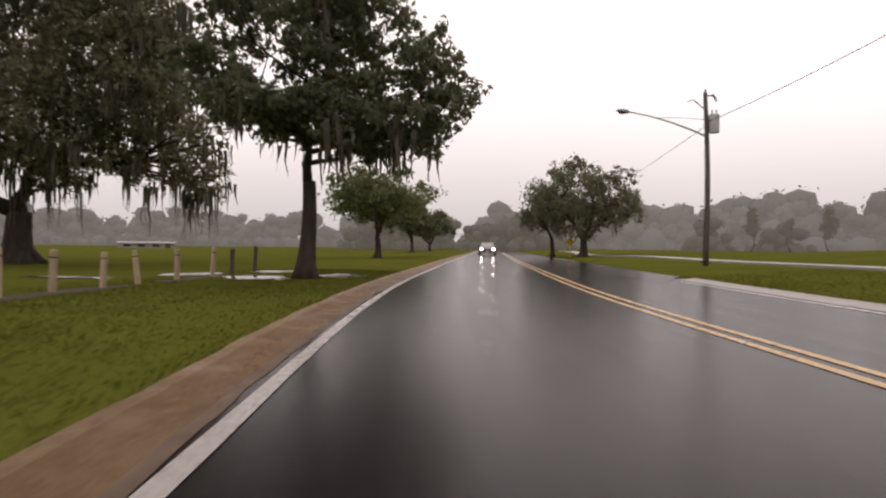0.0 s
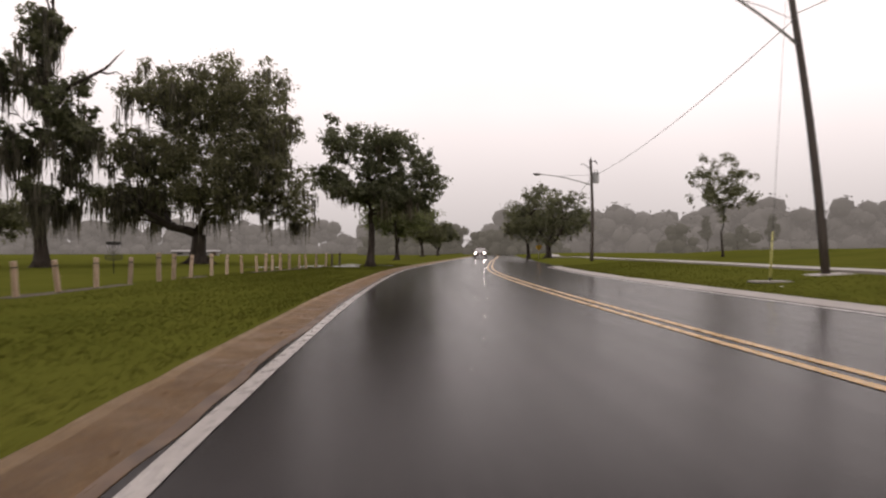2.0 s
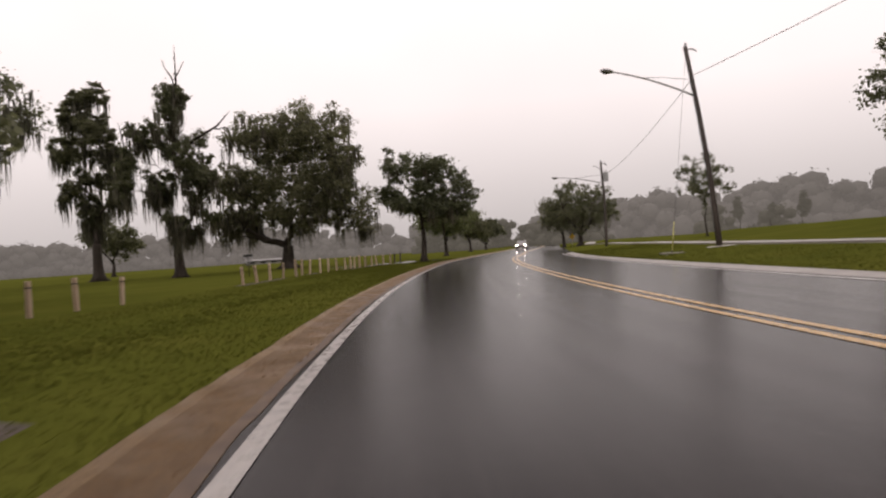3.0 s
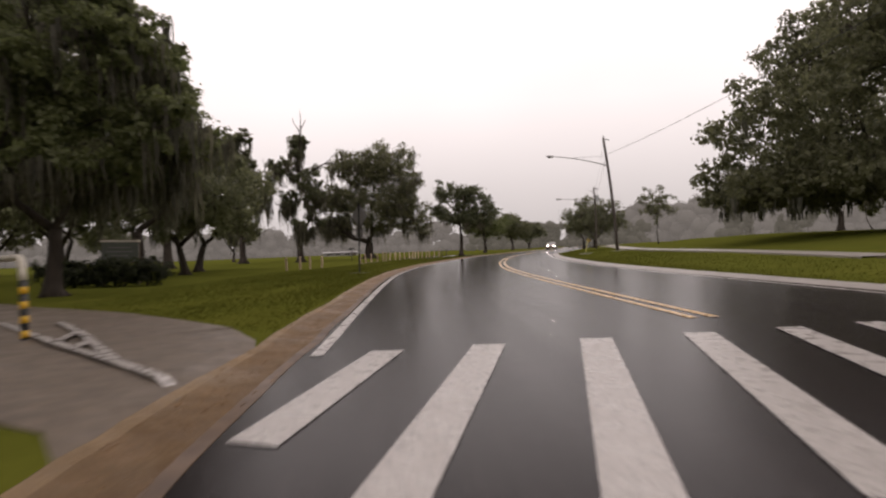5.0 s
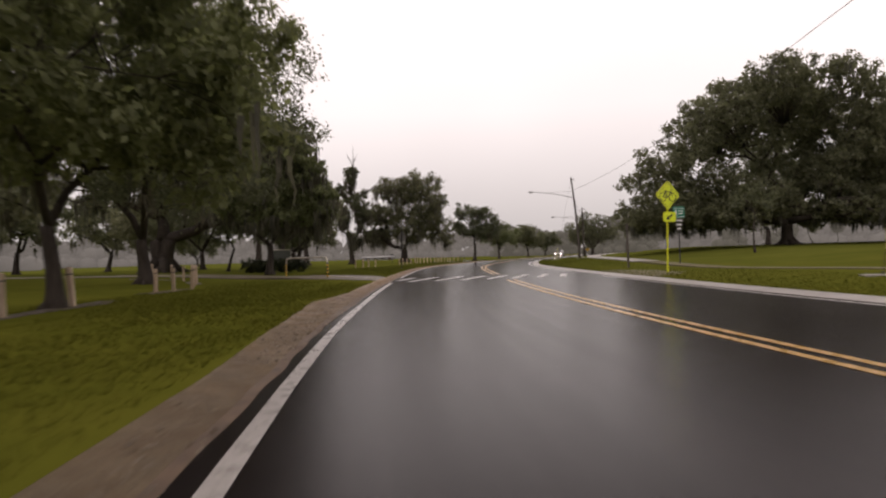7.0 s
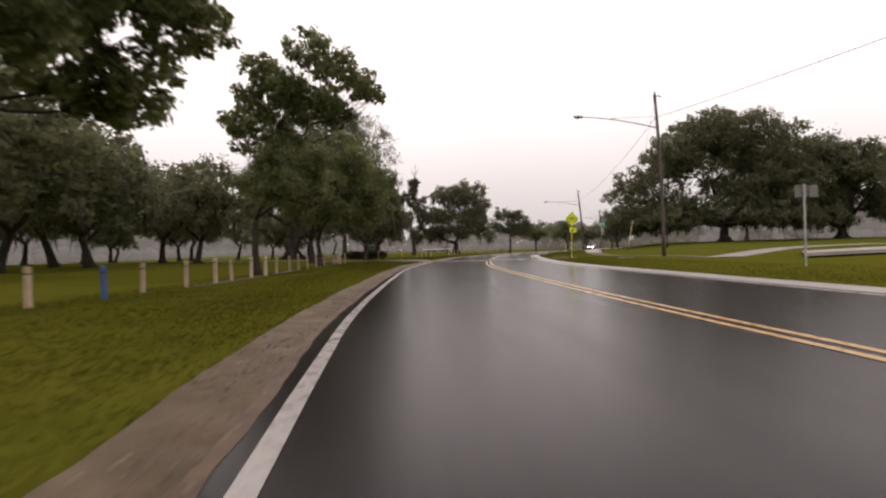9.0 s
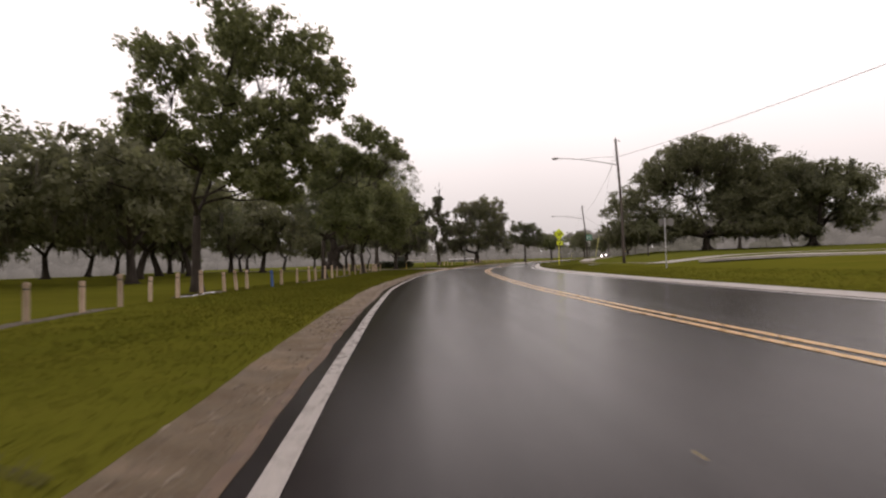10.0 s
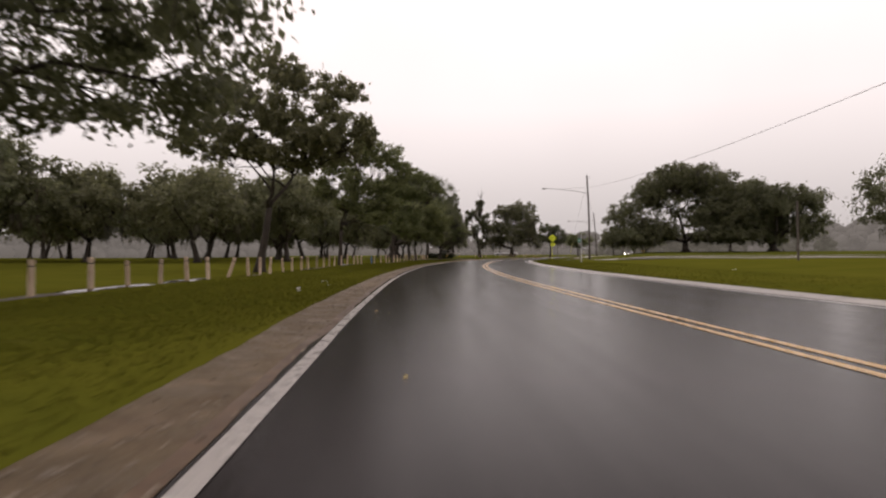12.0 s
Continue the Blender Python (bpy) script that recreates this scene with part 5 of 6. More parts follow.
def utility_pole(foot, top, lamp, wires, transformer=False):
    foot, top, lamp = Vector(foot), Vector(top), Vector(lamp) if lamp else None
    foot.z = ground_z(foot.x, foot.y)
    word = "leaning dark timber utility pole with a long-armed street lamp"
    if transformer:
        word = "dark timber utility pole with a street lamp and grey transformer"
    root = thing("utility_pole", Matrix.Translation(foot), word, "utility pole", "poles along the road")
    rel = top - foot
    n = 8
    pts = [rel * (k / n) + Vector((0.10 * math.sin(math.pi * k / n), 0, 0)) for k in range(n + 1)]
    pts[0] = Vector((0, 0, -0.4))
    part("shaft", tube_mesh("shaft", pts, [0.125 - 0.045 * k / n for k in range(n + 1)], POLE_WOOD, 12), POLE_WOOD, root)
    if lamp is None:
        for goal, drop, sag in wires:
            wire("cable", rel * (1 - drop / rel.z), Vector(goal) - foot, sag, 0.014, root)
        return root
    # lamp arm: leaves the pole low, rises and levels out
    tip = lamp - foot
    h = tip.z - 0.55
    start = rel * (h / rel.z)
    arm = []
    for u in np.linspace(0, 1, 12):
        p = start.lerp(tip, float(u))
        p.z = start.z + (tip.z - start.z) * math.sin(u * math.pi / 2) ** 0.9
        arm.append(p)
    a = part("lamp_arm", tube_mesh("lamp_arm", arm, [0.045 - 0.015 * k / 11 for k in range(12)], GALV, 8), GALV, root, "galvanised curved lamp arm")
    d = (arm[-1] - arm[-2])
    d.z = 0
    d.normalize()
    side = Vector((-d.y, d.x, 0))
    turn = Matrix((d, side, Vector((0, 0, 1)))).transposed().to_4x4()
    bm = bmesh.new()
    bmesh.ops.create_uvsphere(bm, u_segments=16, v_segments=8, radius=1.0, matrix=Matrix.Translation(tip + d * 0.25) @ turn @ Matrix.Diagonal((0.38, 0.15, 0.10, 1)))
    head = part("lamp_head", bm, GALV, root, "grey cobra-head lamp housing", smooth=True)
    bm = bmesh.new()
    bmesh.ops.create_uvsphere(bm, u_segments=12, v_segments=6, radius=1.0, matrix=Matrix.Translation(tip + d * 0.32 - Vector((0, 0, 0.07))) @ turn @ Matrix.Diagonal((0.2, 0.11, 0.06, 1)))
    part("lens", bm, GLASS, head, "", smooth=True)
    part("stay_wire", tube_mesh("stay_wire", [rel * ((h + 0.75) / rel.z), start.lerp(tip, 0.35) + Vector((0, 0, 0.45)), arm[7] + Vector((0, 0, 0.03))], 0.012, DARK_STEEL, 5), DARK_STEEL, root)
    # bracket and insulator at the top
    b = rel
    part("bracket", tube_mesh("bracket", [b + Vector((0, 0, -0.12)), b + Vector((0.28, -0.15, -0.16)), b + Vector((0.42, -0.22, -0.3))], [0.03, 0.03, 0.025], DARK_STEEL, 6), DARK_STEEL, root)
    bm = bmesh.new()
    for k in range(3):
        bmesh.ops.create_cone(bm, cap_ends=True, segments=12, radius1=0.07, radius2=0.05, depth=0.045, matrix=Matrix.Translation(b + Vector((0.0, 0.0, 0.03 + 0.06 * k))))
    part("insulator", bm, GALV, root, "stacked grey insulator")
    part("down_lead", tube_mesh("down_lead", [rel * (k / 6) + Vector((0.10 * math.sin(math.pi * k / 6) - 0.155 + 0.05 * k / 6, 0, 0.02)) for k in range(7)], 0.012, BLACK, 5), BLACK, root)
    if transformer:
        at = rel * 0.82 + Vector((0.36, -0.05, 0))
        bm = bmesh.new()
        bmesh.ops.create_cone(bm, cap_ends=True, segments=20, radius1=0.23, radius2=0.23, depth=0.82, matrix=Matrix.Translation(at))
        bmesh.ops.bevel(bm, geom=[e for e in bm.edges if abs(e.verts[0].co.z - e.verts[1].co.z) < 1e-4], offset=0.03, segments=2, affect="EDGES")
        can = part("transformer", bm, mat_plain("transformer_grey", (0.36, 0.37, 0.37), 0.4), root, "light grey transformer can", smooth=False)
        for dx in (-0.09, 0.1):
            bm = bmesh.new()
            for k in range(4):
                bmesh.ops.create_cone(bm, cap_ends=True, segments=10, radius1=0.05, radius2=0.025, depth=0.05, matrix=Matrix.Translation(at + Vector((dx, 0, 0.44 + 0.055 * k))))
            part("bushing", bm, GALV, can)
        part("cutout_arm", tube_mesh("cutout_arm", [rel * 0.9, rel * 0.95 + Vector((-0.5, 0.1, 0.1)), rel * 0.95 + Vector((-0.75, 0.15, 0.02))], 0.03, GALV, 6), GALV, root)
        part("cutout_fuse", tube_mesh("cutout_fuse", [rel * 0.97 + Vector((0.32, 0, 0.2)), rel * 0.97 + Vector((0.5, 0, -0.15))], 0.04, GALV, 6), GALV, root)
    for goal, drop, sag in wires:
        q = rel * (1 - drop / rel.z)
        wire("cable", q, Vector(goal) - foot, sag, 0.014, root)
    return root


P1, P2, P3, P4 = (11.7, 28.3, 7.95), (11.5, -0.6, 9.5), (24.05, -54.25, 10.95), (57, -119, 9.9)
utility_pole((11.73, 28.14, 0), P1, (7.53, 25.9, 6.55), [((17, 96, 6.4), 1.5, 0.8)], True)
utility_pole((12.25, -1.3, 0), P2, (7.46, -4.2, 7.75), [((11.7, 28.3, 6.6), 1.55, 0.5), ((24.05, -54.25, 9.4), 1.4, 0.8)])
utility_pole((24.40, -54.5, 0), P3, (19.65, -57.5, 9.25), [((57, -119, 8.3), 1.55, 0.9)])
utility_pole((57.2, -119.2, 0), P4, None, [((86, -172, 8.3), 1.55, 0.9)])


def guy_guard(x, y, top, low=0.01, high=0.15):
    """A guy wire from the ground to its pole, with a pale guard over its lowest part."""
    z = ground_z(x, y)
    root = thing("guy_wire_guard", Matrix.Translation((x, y, z)), "pale yellow plastic guard on a slanting guy wire", "guy wire")
    d = Vector(top) - Vector((x, y, z))
    part("guard", tube_mesh("guard", [d * low, d * (low + high) / 2, d * high], [0.026, 0.026, 0.022], GUARD, 8), GUARD, root, "pale yellow guard")
    part("wire", tube_mesh("wire", [d * -0.01, d * 0.5, d * 0.995], 0.007, DARK_STEEL, 5), DARK_STEEL, root)
    part("anchor_eye", tube_mesh("anchor_eye", [(0, 0, -0.1), (0, 0, 0.12)], 0.03, DARK_STEEL, 8), DARK_STEEL, root)
    part("ground_plate", box(0.95, 0.5, 0.05, (0, 0, 0.01), 0.01), CONCRETE, root)


guy_guard(9.67, -3.19, (11.45, -0.65, 9.0))
guy_guard(22.05, -55.9, (23.95, -54.3, 10.2), 0.07, 0.24)
ground_patch("pole_pad", [(11.6, -1.75), (12.9, -1.75), (12.95, -0.95), (11.65, -0.9)], CONCRETE, "pale concrete pad round the foot of a utility pole", "pavement", 0.03, 0.04, 68)


# ---------------------------------------------------------------- signs
def plate(w, h, t=0.004, corner=0.03, diamond=False):
    """A rounded plate in the xz plane that faces -y."""
    bm = bmesh.new()
    bmesh.ops.create_cube(bm, size=1.0, matrix=Matrix.Diagonal((w, t, h, 1)))
    bmesh.ops.bevel(bm, geom=[e for e in bm.edges if abs(e.verts[0].co.y - e.verts[1].co.y) > t * 0.5], offset=corner, segments=4, affect="EDGES")
    if diamond:
        bmesh.ops.rotate(bm, verts=bm.verts, cent=(0, 0, 0), matrix=Matrix.Rotation(radians(45), 3, "Y"))
    return bm


def ring(radius, width, y=0.0, at=(0, 0), seg=28):
    verts, faces = [], []
    for k in range(seg):
        a = 2 * math.pi * k / seg
        for r in (radius - width / 2, radius + width / 2):
            verts.append((at[0] + r * math.cos(a), y, at[1] + r * math.sin(a)))
    for k in range(seg):
        a, b = 2 * k, 2 * ((k + 1) % seg)
        faces.append((a, a + 1, b + 1, b))
    return verts, faces


def stroke(a, b, width, y=0.0):
    a, b = Vector((a[0], y, a[1])), Vector((b[0], y, b[1]))
    d = (b - a).normalized()
    s = Vector((-d.z, 0, d.x)) * width / 2
    return [a - s, a + s, b + s, b - s], [(0, 1, 2, 3)]


def moved(bm, m):
    bm.transform(m)
    return bm


def bike_sign(x, y, yaw):
    root = thing("bicycle_warning_sign", pose(x, y, ground_z(x, y), 0, 1.6, yaw) @ Matrix.Scale(1.06, 4), "fluorescent lime diamond bicycle sign with arrow plaque on lime post", "road sign")
    bm = box(0.055, 0.04, 2.95, (0, 0.03, 1.37), 0.008)
    part("post", bm, LIME_POST, root, "lime painted square post")
    dia = part("diamond_panel", moved(plate(0.80, 0.80, 0.004, 0.05, True), Matrix.Translation((0, 0, 2.92))), SIGN_LIME, root)
    w = 0.03
    g = merge(ring(0.155, w, -0.006, (-0.22, 2.84)), ring(0.155, w, -0.006, (0.22, 2.84)),
              stroke((-0.22, 2.84), (-0.10, 3.03), w, -0.006), stroke((-0.10, 3.03), (0.13, 3.03), w, -0.006), stroke((-0.10, 3.03), (0.01, 2.83), w, -0.006),
              stroke((-0.22, 2.84), (0.01, 2.83), w, -0.006), stroke((0.01, 2.83), (0.15, 3.05), w, -0.006), stroke((0.22, 2.84), (0.13, 3.10), w, -0.006),
              stroke((0.13, 3.10), (0.20, 3.12), w, -0.006), stroke((-0.16, 3.07), (-0.04, 3.07), 0.035, -0.006), stroke((-0.10, 3.03), (-0.115, 3.07), w, -0.006))
    part("bicycle_symbol", mesh_of("bicycle_symbol", *g, BLACK), BLACK, dia, "black bicycle symbol")
    g = ([], [])
    for s1, s2 in (((0, 3.44), (0.52, 2.92)), ((0.52, 2.92), (0, 2.40)), ((0, 2.40), (-0.52, 2.92)), ((-0.52, 2.92), (0, 3.44))):
        c = Vector((0, 2.92))
        a = c + (Vector(s1) - c) * 0.91
        b = c + (Vector(s2) - c) * 0.91
        g = merge(g, stroke(a, b, 0.014, -0.0055))
    part("border", mesh_of("border", *g, BLACK), BLACK, dia)
    pl = part("arrow_plaque", moved(plate(0.58, 0.37, 0.004, 0.03), Matrix.Translation((0.08, 0, 2.10))), SIGN_LIME, root)
    g = merge(stroke((0.20, 2.19), (0.02, 2.05), 0.07, -0.006),
              ([Vector((-0.06, -0.006, 1.98)), Vector((0.11, -0.006, 2.0)), Vector((-0.02, -0.006, 2.15))], [(0, 1, 2)]))
    part("arrow", mesh_of("arrow", *g, BLACK), BLACK, pl, "black arrow pointing down to the road")
    return root


bike_sign(17.42, -48.3, 34)


def route_sign(x, y, yaw):
    root = thing("bike_route_sign", pose(x, y, ground_z(x, y), 0, 0, yaw), "green trail guide sign with small plates on a dark post", "road sign")
    part("post", box(0.06, 0.05, 2.9, (0, 0.035, 1.35), 0.008), DARK_STEEL, root)
    p = part("green_panel", moved(plate(0.62, 0.62, 0.004, 0.03), Matrix.Translation((0, 0, 2.74))), SIGN_GREEN, root)
    g = merge(stroke((-0.28, 2.94), (0.28, 2.94), 0.02, -0.006), stroke((-0.28, 2.50), (0.28, 2.50), 0.02, -0.006), stroke((-0.16, 2.62), (-0.16, 2.86), 0.09, -0.006), stroke((-0.02, 2.8), (0.22, 2.8), 0.05, -0.006), stroke((-0.02, 2.66), (0.2, 2.66), 0.05, -0.006))
    part("white_bars", mesh_of("white_bars", *g, SIGN_WHITE), SIGN_WHITE, p)
    for k, (z, w) in enumerate(((2.30, 0.42), (2.08, 0.34), (1.86, 0.26))):
        q = part("small_plate", moved(plate(w, 0.15, 0.004, 0.015), Matrix.Translation((0, 0, z))), SIGN_BACK, root)
        part("white_bar", mesh_of("white_bar", *stroke((-w * 0.38, z), (w * 0.38, z), 0.05, -0.006), SIGN_WHITE), SIGN_WHITE, q)
    return root


route_sign(18.9, -39.0, 14)


def back_sign(name, label, x, y, yaw, height, w, h, diamond=False, plaques=(), post=GALV, lean=0.0):
    root = thing(name, pose(x, y, ground_z(x, y), 0, lean, yaw), label, "road sign")
    part("post", box(0.06, 0.045, height + 0.25, (0, -0.03, height / 2 - 0.1), 0.008), post, root)
    part("panel", moved(plate(w, h, 0.004, 0.04, diamond), Matrix.Translation((0, 0, height - (w * 0.70 if diamond else h / 2)))), SIGN_BACK, root, "bare grey back of the panel")
    for z, pw, ph, dx in plaques:
        part("plaque", moved(plate(pw, ph, 0.004, 0.02), Matrix.Translation((dx, 0, z))), SIGN_BACK, root)
    for z in (height - 0.25, height - 0.6):
        bm = bmesh.new()
        bmesh.ops.create_cone(bm, cap_ends=True, segments=8, radius1=0.014, radius2=0.014, depth=0.02, matrix=Matrix.Translation((0, -0.058, z)) @ Matrix.Rotation(radians(90), 4, "X"))
        part("bolt", bm, GALV, root)
    return root


back_sign("diamond_sign", "back of a grey diamond road sign on a steel post", -0.55, -27.3, -33, 3.02, 0.78, 0.78, True, [(1.72, 0.5, 0.4, 0)], DARK_STEEL, 2.0)
back_sign("roadside_sign", "back of two small grey plates on a steel post", 28.95, -75.4, 24, 2.65, 0.30, 0.40, False, [(2.45, 0.30, 0.40, 0.34), (2.45, 0.2, 0.4, -0.2)])


def orange_sign(x, y, yaw):
    root = thing("orange_sign", pose(x, y, ground_z(x, y), 0, 0, yaw), "faded orange diamond sign on a short post under the oak", "road sign")
    part("post", box(0.06, 0.045, 1.9, (0, 0.03, 0.8), 0.008), GALV, root)
    part("panel", moved(plate(0.62, 0.62, 0.004, 0.04, True), Matrix.Translation((0, 0, 1.42))), BAND_YELLOW, root)
    return root


orange_sign(11.6, 57.6, 8)


def timber_stake(x, y, height, label, w=0.13):
    root = thing("timber_post", pose(x, y, ground_z(x, y), 0.6, -0.8, 12), label, "post")
    bm = box(w, w, height + 0.4, (0, 0, height / 2 - 0.2), 0.02)
    part("shaft", bm, POLE_WOOD, root)
    part("strap", box(w + 0.01, w + 0.01, 0.04, (0, 0, height * 0.8), 0.004), DARK_STEEL, root)
    return root


timber_stake(16.15, -41.4, 2.25, "dark square timber post standing in the grass verge", 0.095)
timber_stake(46.8, -85.0, 4.1, "tall thin dark timber post standing in the lawn", 0.14)


# ---------------------------------------------------------------- trail gate, park sign, hedge
def trail_gate():
    a, b = Vector((-1.1, -45.0, 0)), Vector((2.45, -47.65, 0))
    mid = (a + b) / 2
    z = ground_z(mid.x, mid.y) + 0.02
    d = (b - a)
    L = d.length
    root = thing("trail_gate", pose(mid.x, mid.y, z, 0, 0, math.degrees(math.atan2(d.y, d.x))), "cream bent-pipe trail barrier with yellow and black striped legs", "barrier")
    r, h, c = 0.042, 0.95, 0.26
    pts = []
    for k in range(7):
        t = math.pi / 2 * k / 6
        pts.append((-L / 2 + c - c * math.cos(t), 0, h - c + c * math.sin(t)))
    for k in range(7):
        t = math.pi / 2 * k / 6
        pts.append((L / 2 - c + c * math.sin(t), 0, h - c + c * math.cos(t)))
    part("top_bar", tube_mesh("top_bar", pts, r, CREAM, 12), CREAM, root)
    for s in (-1, 1):
        leg = part("leg", tube_mesh("leg", [(s * L / 2, 0, -0.15), (s * L / 2, 0, h - c)], r, BLACK, 12), BLACK, root, "black leg with yellow bands")
        for k in range(4):
            part("band", tube_mesh("band", [(s * L / 2, 0, 0.04 + 0.165 * k), (s * L / 2, 0, 0.12 + 0.165 * k)], r + 0.003, BAND_YELLOW, 12), BAND_YELLOW, leg)
    return root


trail_gate()


def park_sign(x, y, yaw):
    root = thing("park_sign", pose(x, y, ground_z(x, y), 0, 2, yaw), "dull green park sign board above a clipped hedge", "sign")
    for s in (-1, 1):
        part("post", box(0.11, 0.11, 1.85, (s * 0.62, 0.07, 0.82), 0.015), BROWN, root)
    panel = part("board", box(1.36, 0.06, 0.74, (0, -0.01, 1.26), 0.015), SIGN_DULL, root)
    part("frame_rail", box(1.46, 0.09, 0.07, (0, -0.01, 1.66), 0.012), CREAM, root, "pale worn top rail")
    part("frame_rail", box(1.46, 0.09, 0.05, (0, -0.01, 0.87), 0.012), BROWN, root)
    for w, z in ((0.8, 1.42), (1.0, 1.27), (0.6, 1.12)):
        part("pale_bar", box(w, 0.012, 0.045, (0, -0.045, z), 0.0), SIGN_BACK, panel)
    return root


park_sign(-8.0, -33.0, 14)


def hedge(name, x, y, sx, sy, sz, yaw, seed, label):
    rng = np.random.default_rng(seed)
    root = thing(name, pose(x, y, ground_z(x, y), 0, 0, yaw), label, "hedge")
    g = []
    for k in range(9):
        px, py = rng.uniform(-sx / 2, sx / 2) * 0.9, rng.uniform(-sy / 2, sy / 2) * 0.6
        g.append(tube([(px, py, -0.1), (px + rng.normal() * 0.1, py, sz * 0.4), (px + rng.normal() * 0.25, py, sz * 0.8)], [0.03, 0.025, 0.01], 5))
    tagged(part("stems", mesh_of("stems", *merge(*g), BARK), BARK, root), kind="stuff")
    n = int(sx * 2.2)
    c = np.column_stack([np.linspace(-sx / 2 + 0.3, sx / 2 - 0.3, n), rng.normal(0, 0.05, n), np.full(n, sz * 0.5)])
    v, l = leaf_cloud(c, np.full(n, sz * 0.5), 9000, 0.06, rng, 0.95, 40, 0.26)
    v[:, 1] *= sy / sz
    part("foliage", quick_mesh("foliage", v, l, 4, LEAF_HEDGE), None, root)
    return root


hedge("hedge", -8.0, -33.9, 4.6, 1.2, 1.0, 6, 3, "low clipped dark green hedge round the park sign")


def disc_basket(x, y):
    """A steel disc-golf target: pole, top band, hanging chains and a wire basket."""
    root = thing("disc_golf_basket", pose(x, y, ground_z(x, y)), "grey steel disc-golf basket with hanging chains on the lawn", "disc golf basket")
    part("pole", tube_mesh("pole", [(0, 0, -0.1), (0, 0, 1.34)], 0.024, DARK_STEEL, 10), DARK_STEEL, root)
    def hoop(r, z, tube_r, sides=24):
        pts = [(r * math.cos(2 * math.pi * k / sides), r * math.sin(2 * math.pi * k / sides), z) for k in range(sides + 1)]
        return tube(pts, [tube_r] * len(pts), 5)
    band = []
    for k in range(24):
        a0, a1 = 2 * math.pi * k / 24, 2 * math.pi * (k + 1) / 24
        ring_v = [(r * math.cos(a), r * math.sin(a), z) for a in (a0, a1) for r, z in ((0.285, 1.18), (0.285, 1.31), (0.275, 1.31), (0.275, 1.18))]
        band.append((ring_v, [(0, 1, 5, 4), (1, 2, 6, 5), (2, 3, 7, 6), (3, 0, 4, 7)]))
    part("top_band", mesh_of("top_band", *merge(*band), DARK_STEEL), DARK_STEEL, root)
    spokes = [tube([(0, 0, 1.31), (0.28 * math.cos(k * math.pi / 3), 0.28 * math.sin(k * math.pi / 3), 1.30)], [0.01, 0.01], 5) for k in range(6)]
    part("spokes", mesh_of("spokes", *merge(*spokes), DARK_STEEL), DARK_STEEL, root)
    for k in range(12):
        a = 2 * math.pi * k / 12
        pts = [(r * math.cos(a), r * math.sin(a), z) for r, z in ((0.26, 1.19), (0.21, 0.98), (0.13, 0.83), (0.05, 0.76))]
        part("chain", tube_mesh("chain", pts, 0.011, GALV, 5), GALV, root)
    cage = [hoop(0.33, 0.76, 0.012), hoop(0.33, 0.66, 0.007), hoop(0.31, 0.56, 0.010), hoop(0.16, 0.55, 0.007)]
    for k in range(24):
        a = 2 * math.pi * k / 24
        c, s = math.cos(a), math.sin(a)
        cage.append(tube([(0.33 * c, 0.33 * s, 0.76), (0.31 * c, 0.31 * s, 0.56), (0.02 * c, 0.02 * s, 0.55)], [0.006, 0.006, 0.006], 4))
    part("wire_basket", mesh_of("wire_basket", *merge(*cage), DARK_STEEL), DARK_STEEL, root)
    return root


disc_basket(-12.8, 5.9)


# ---------------------------------------------------------------- following car
def loft(sections, mat, name):
    """A body from cross-sections (lists of points of equal count)."""
    n = len(sections[0])
    verts = [p for s in sections for p in s]
    faces = []
    for i in range(len(sections) - 1):
        for k in range(n - 1):
            a = i * n + k
            faces.append((a, a + 1, a + n + 1, a + n))
    faces.append(tuple(range(n)))
    faces.append(tuple(range((len(sections) - 1) * n, len(sections) * n))[::-1])
    return mesh_of(name, verts, faces, mat, smooth=False)


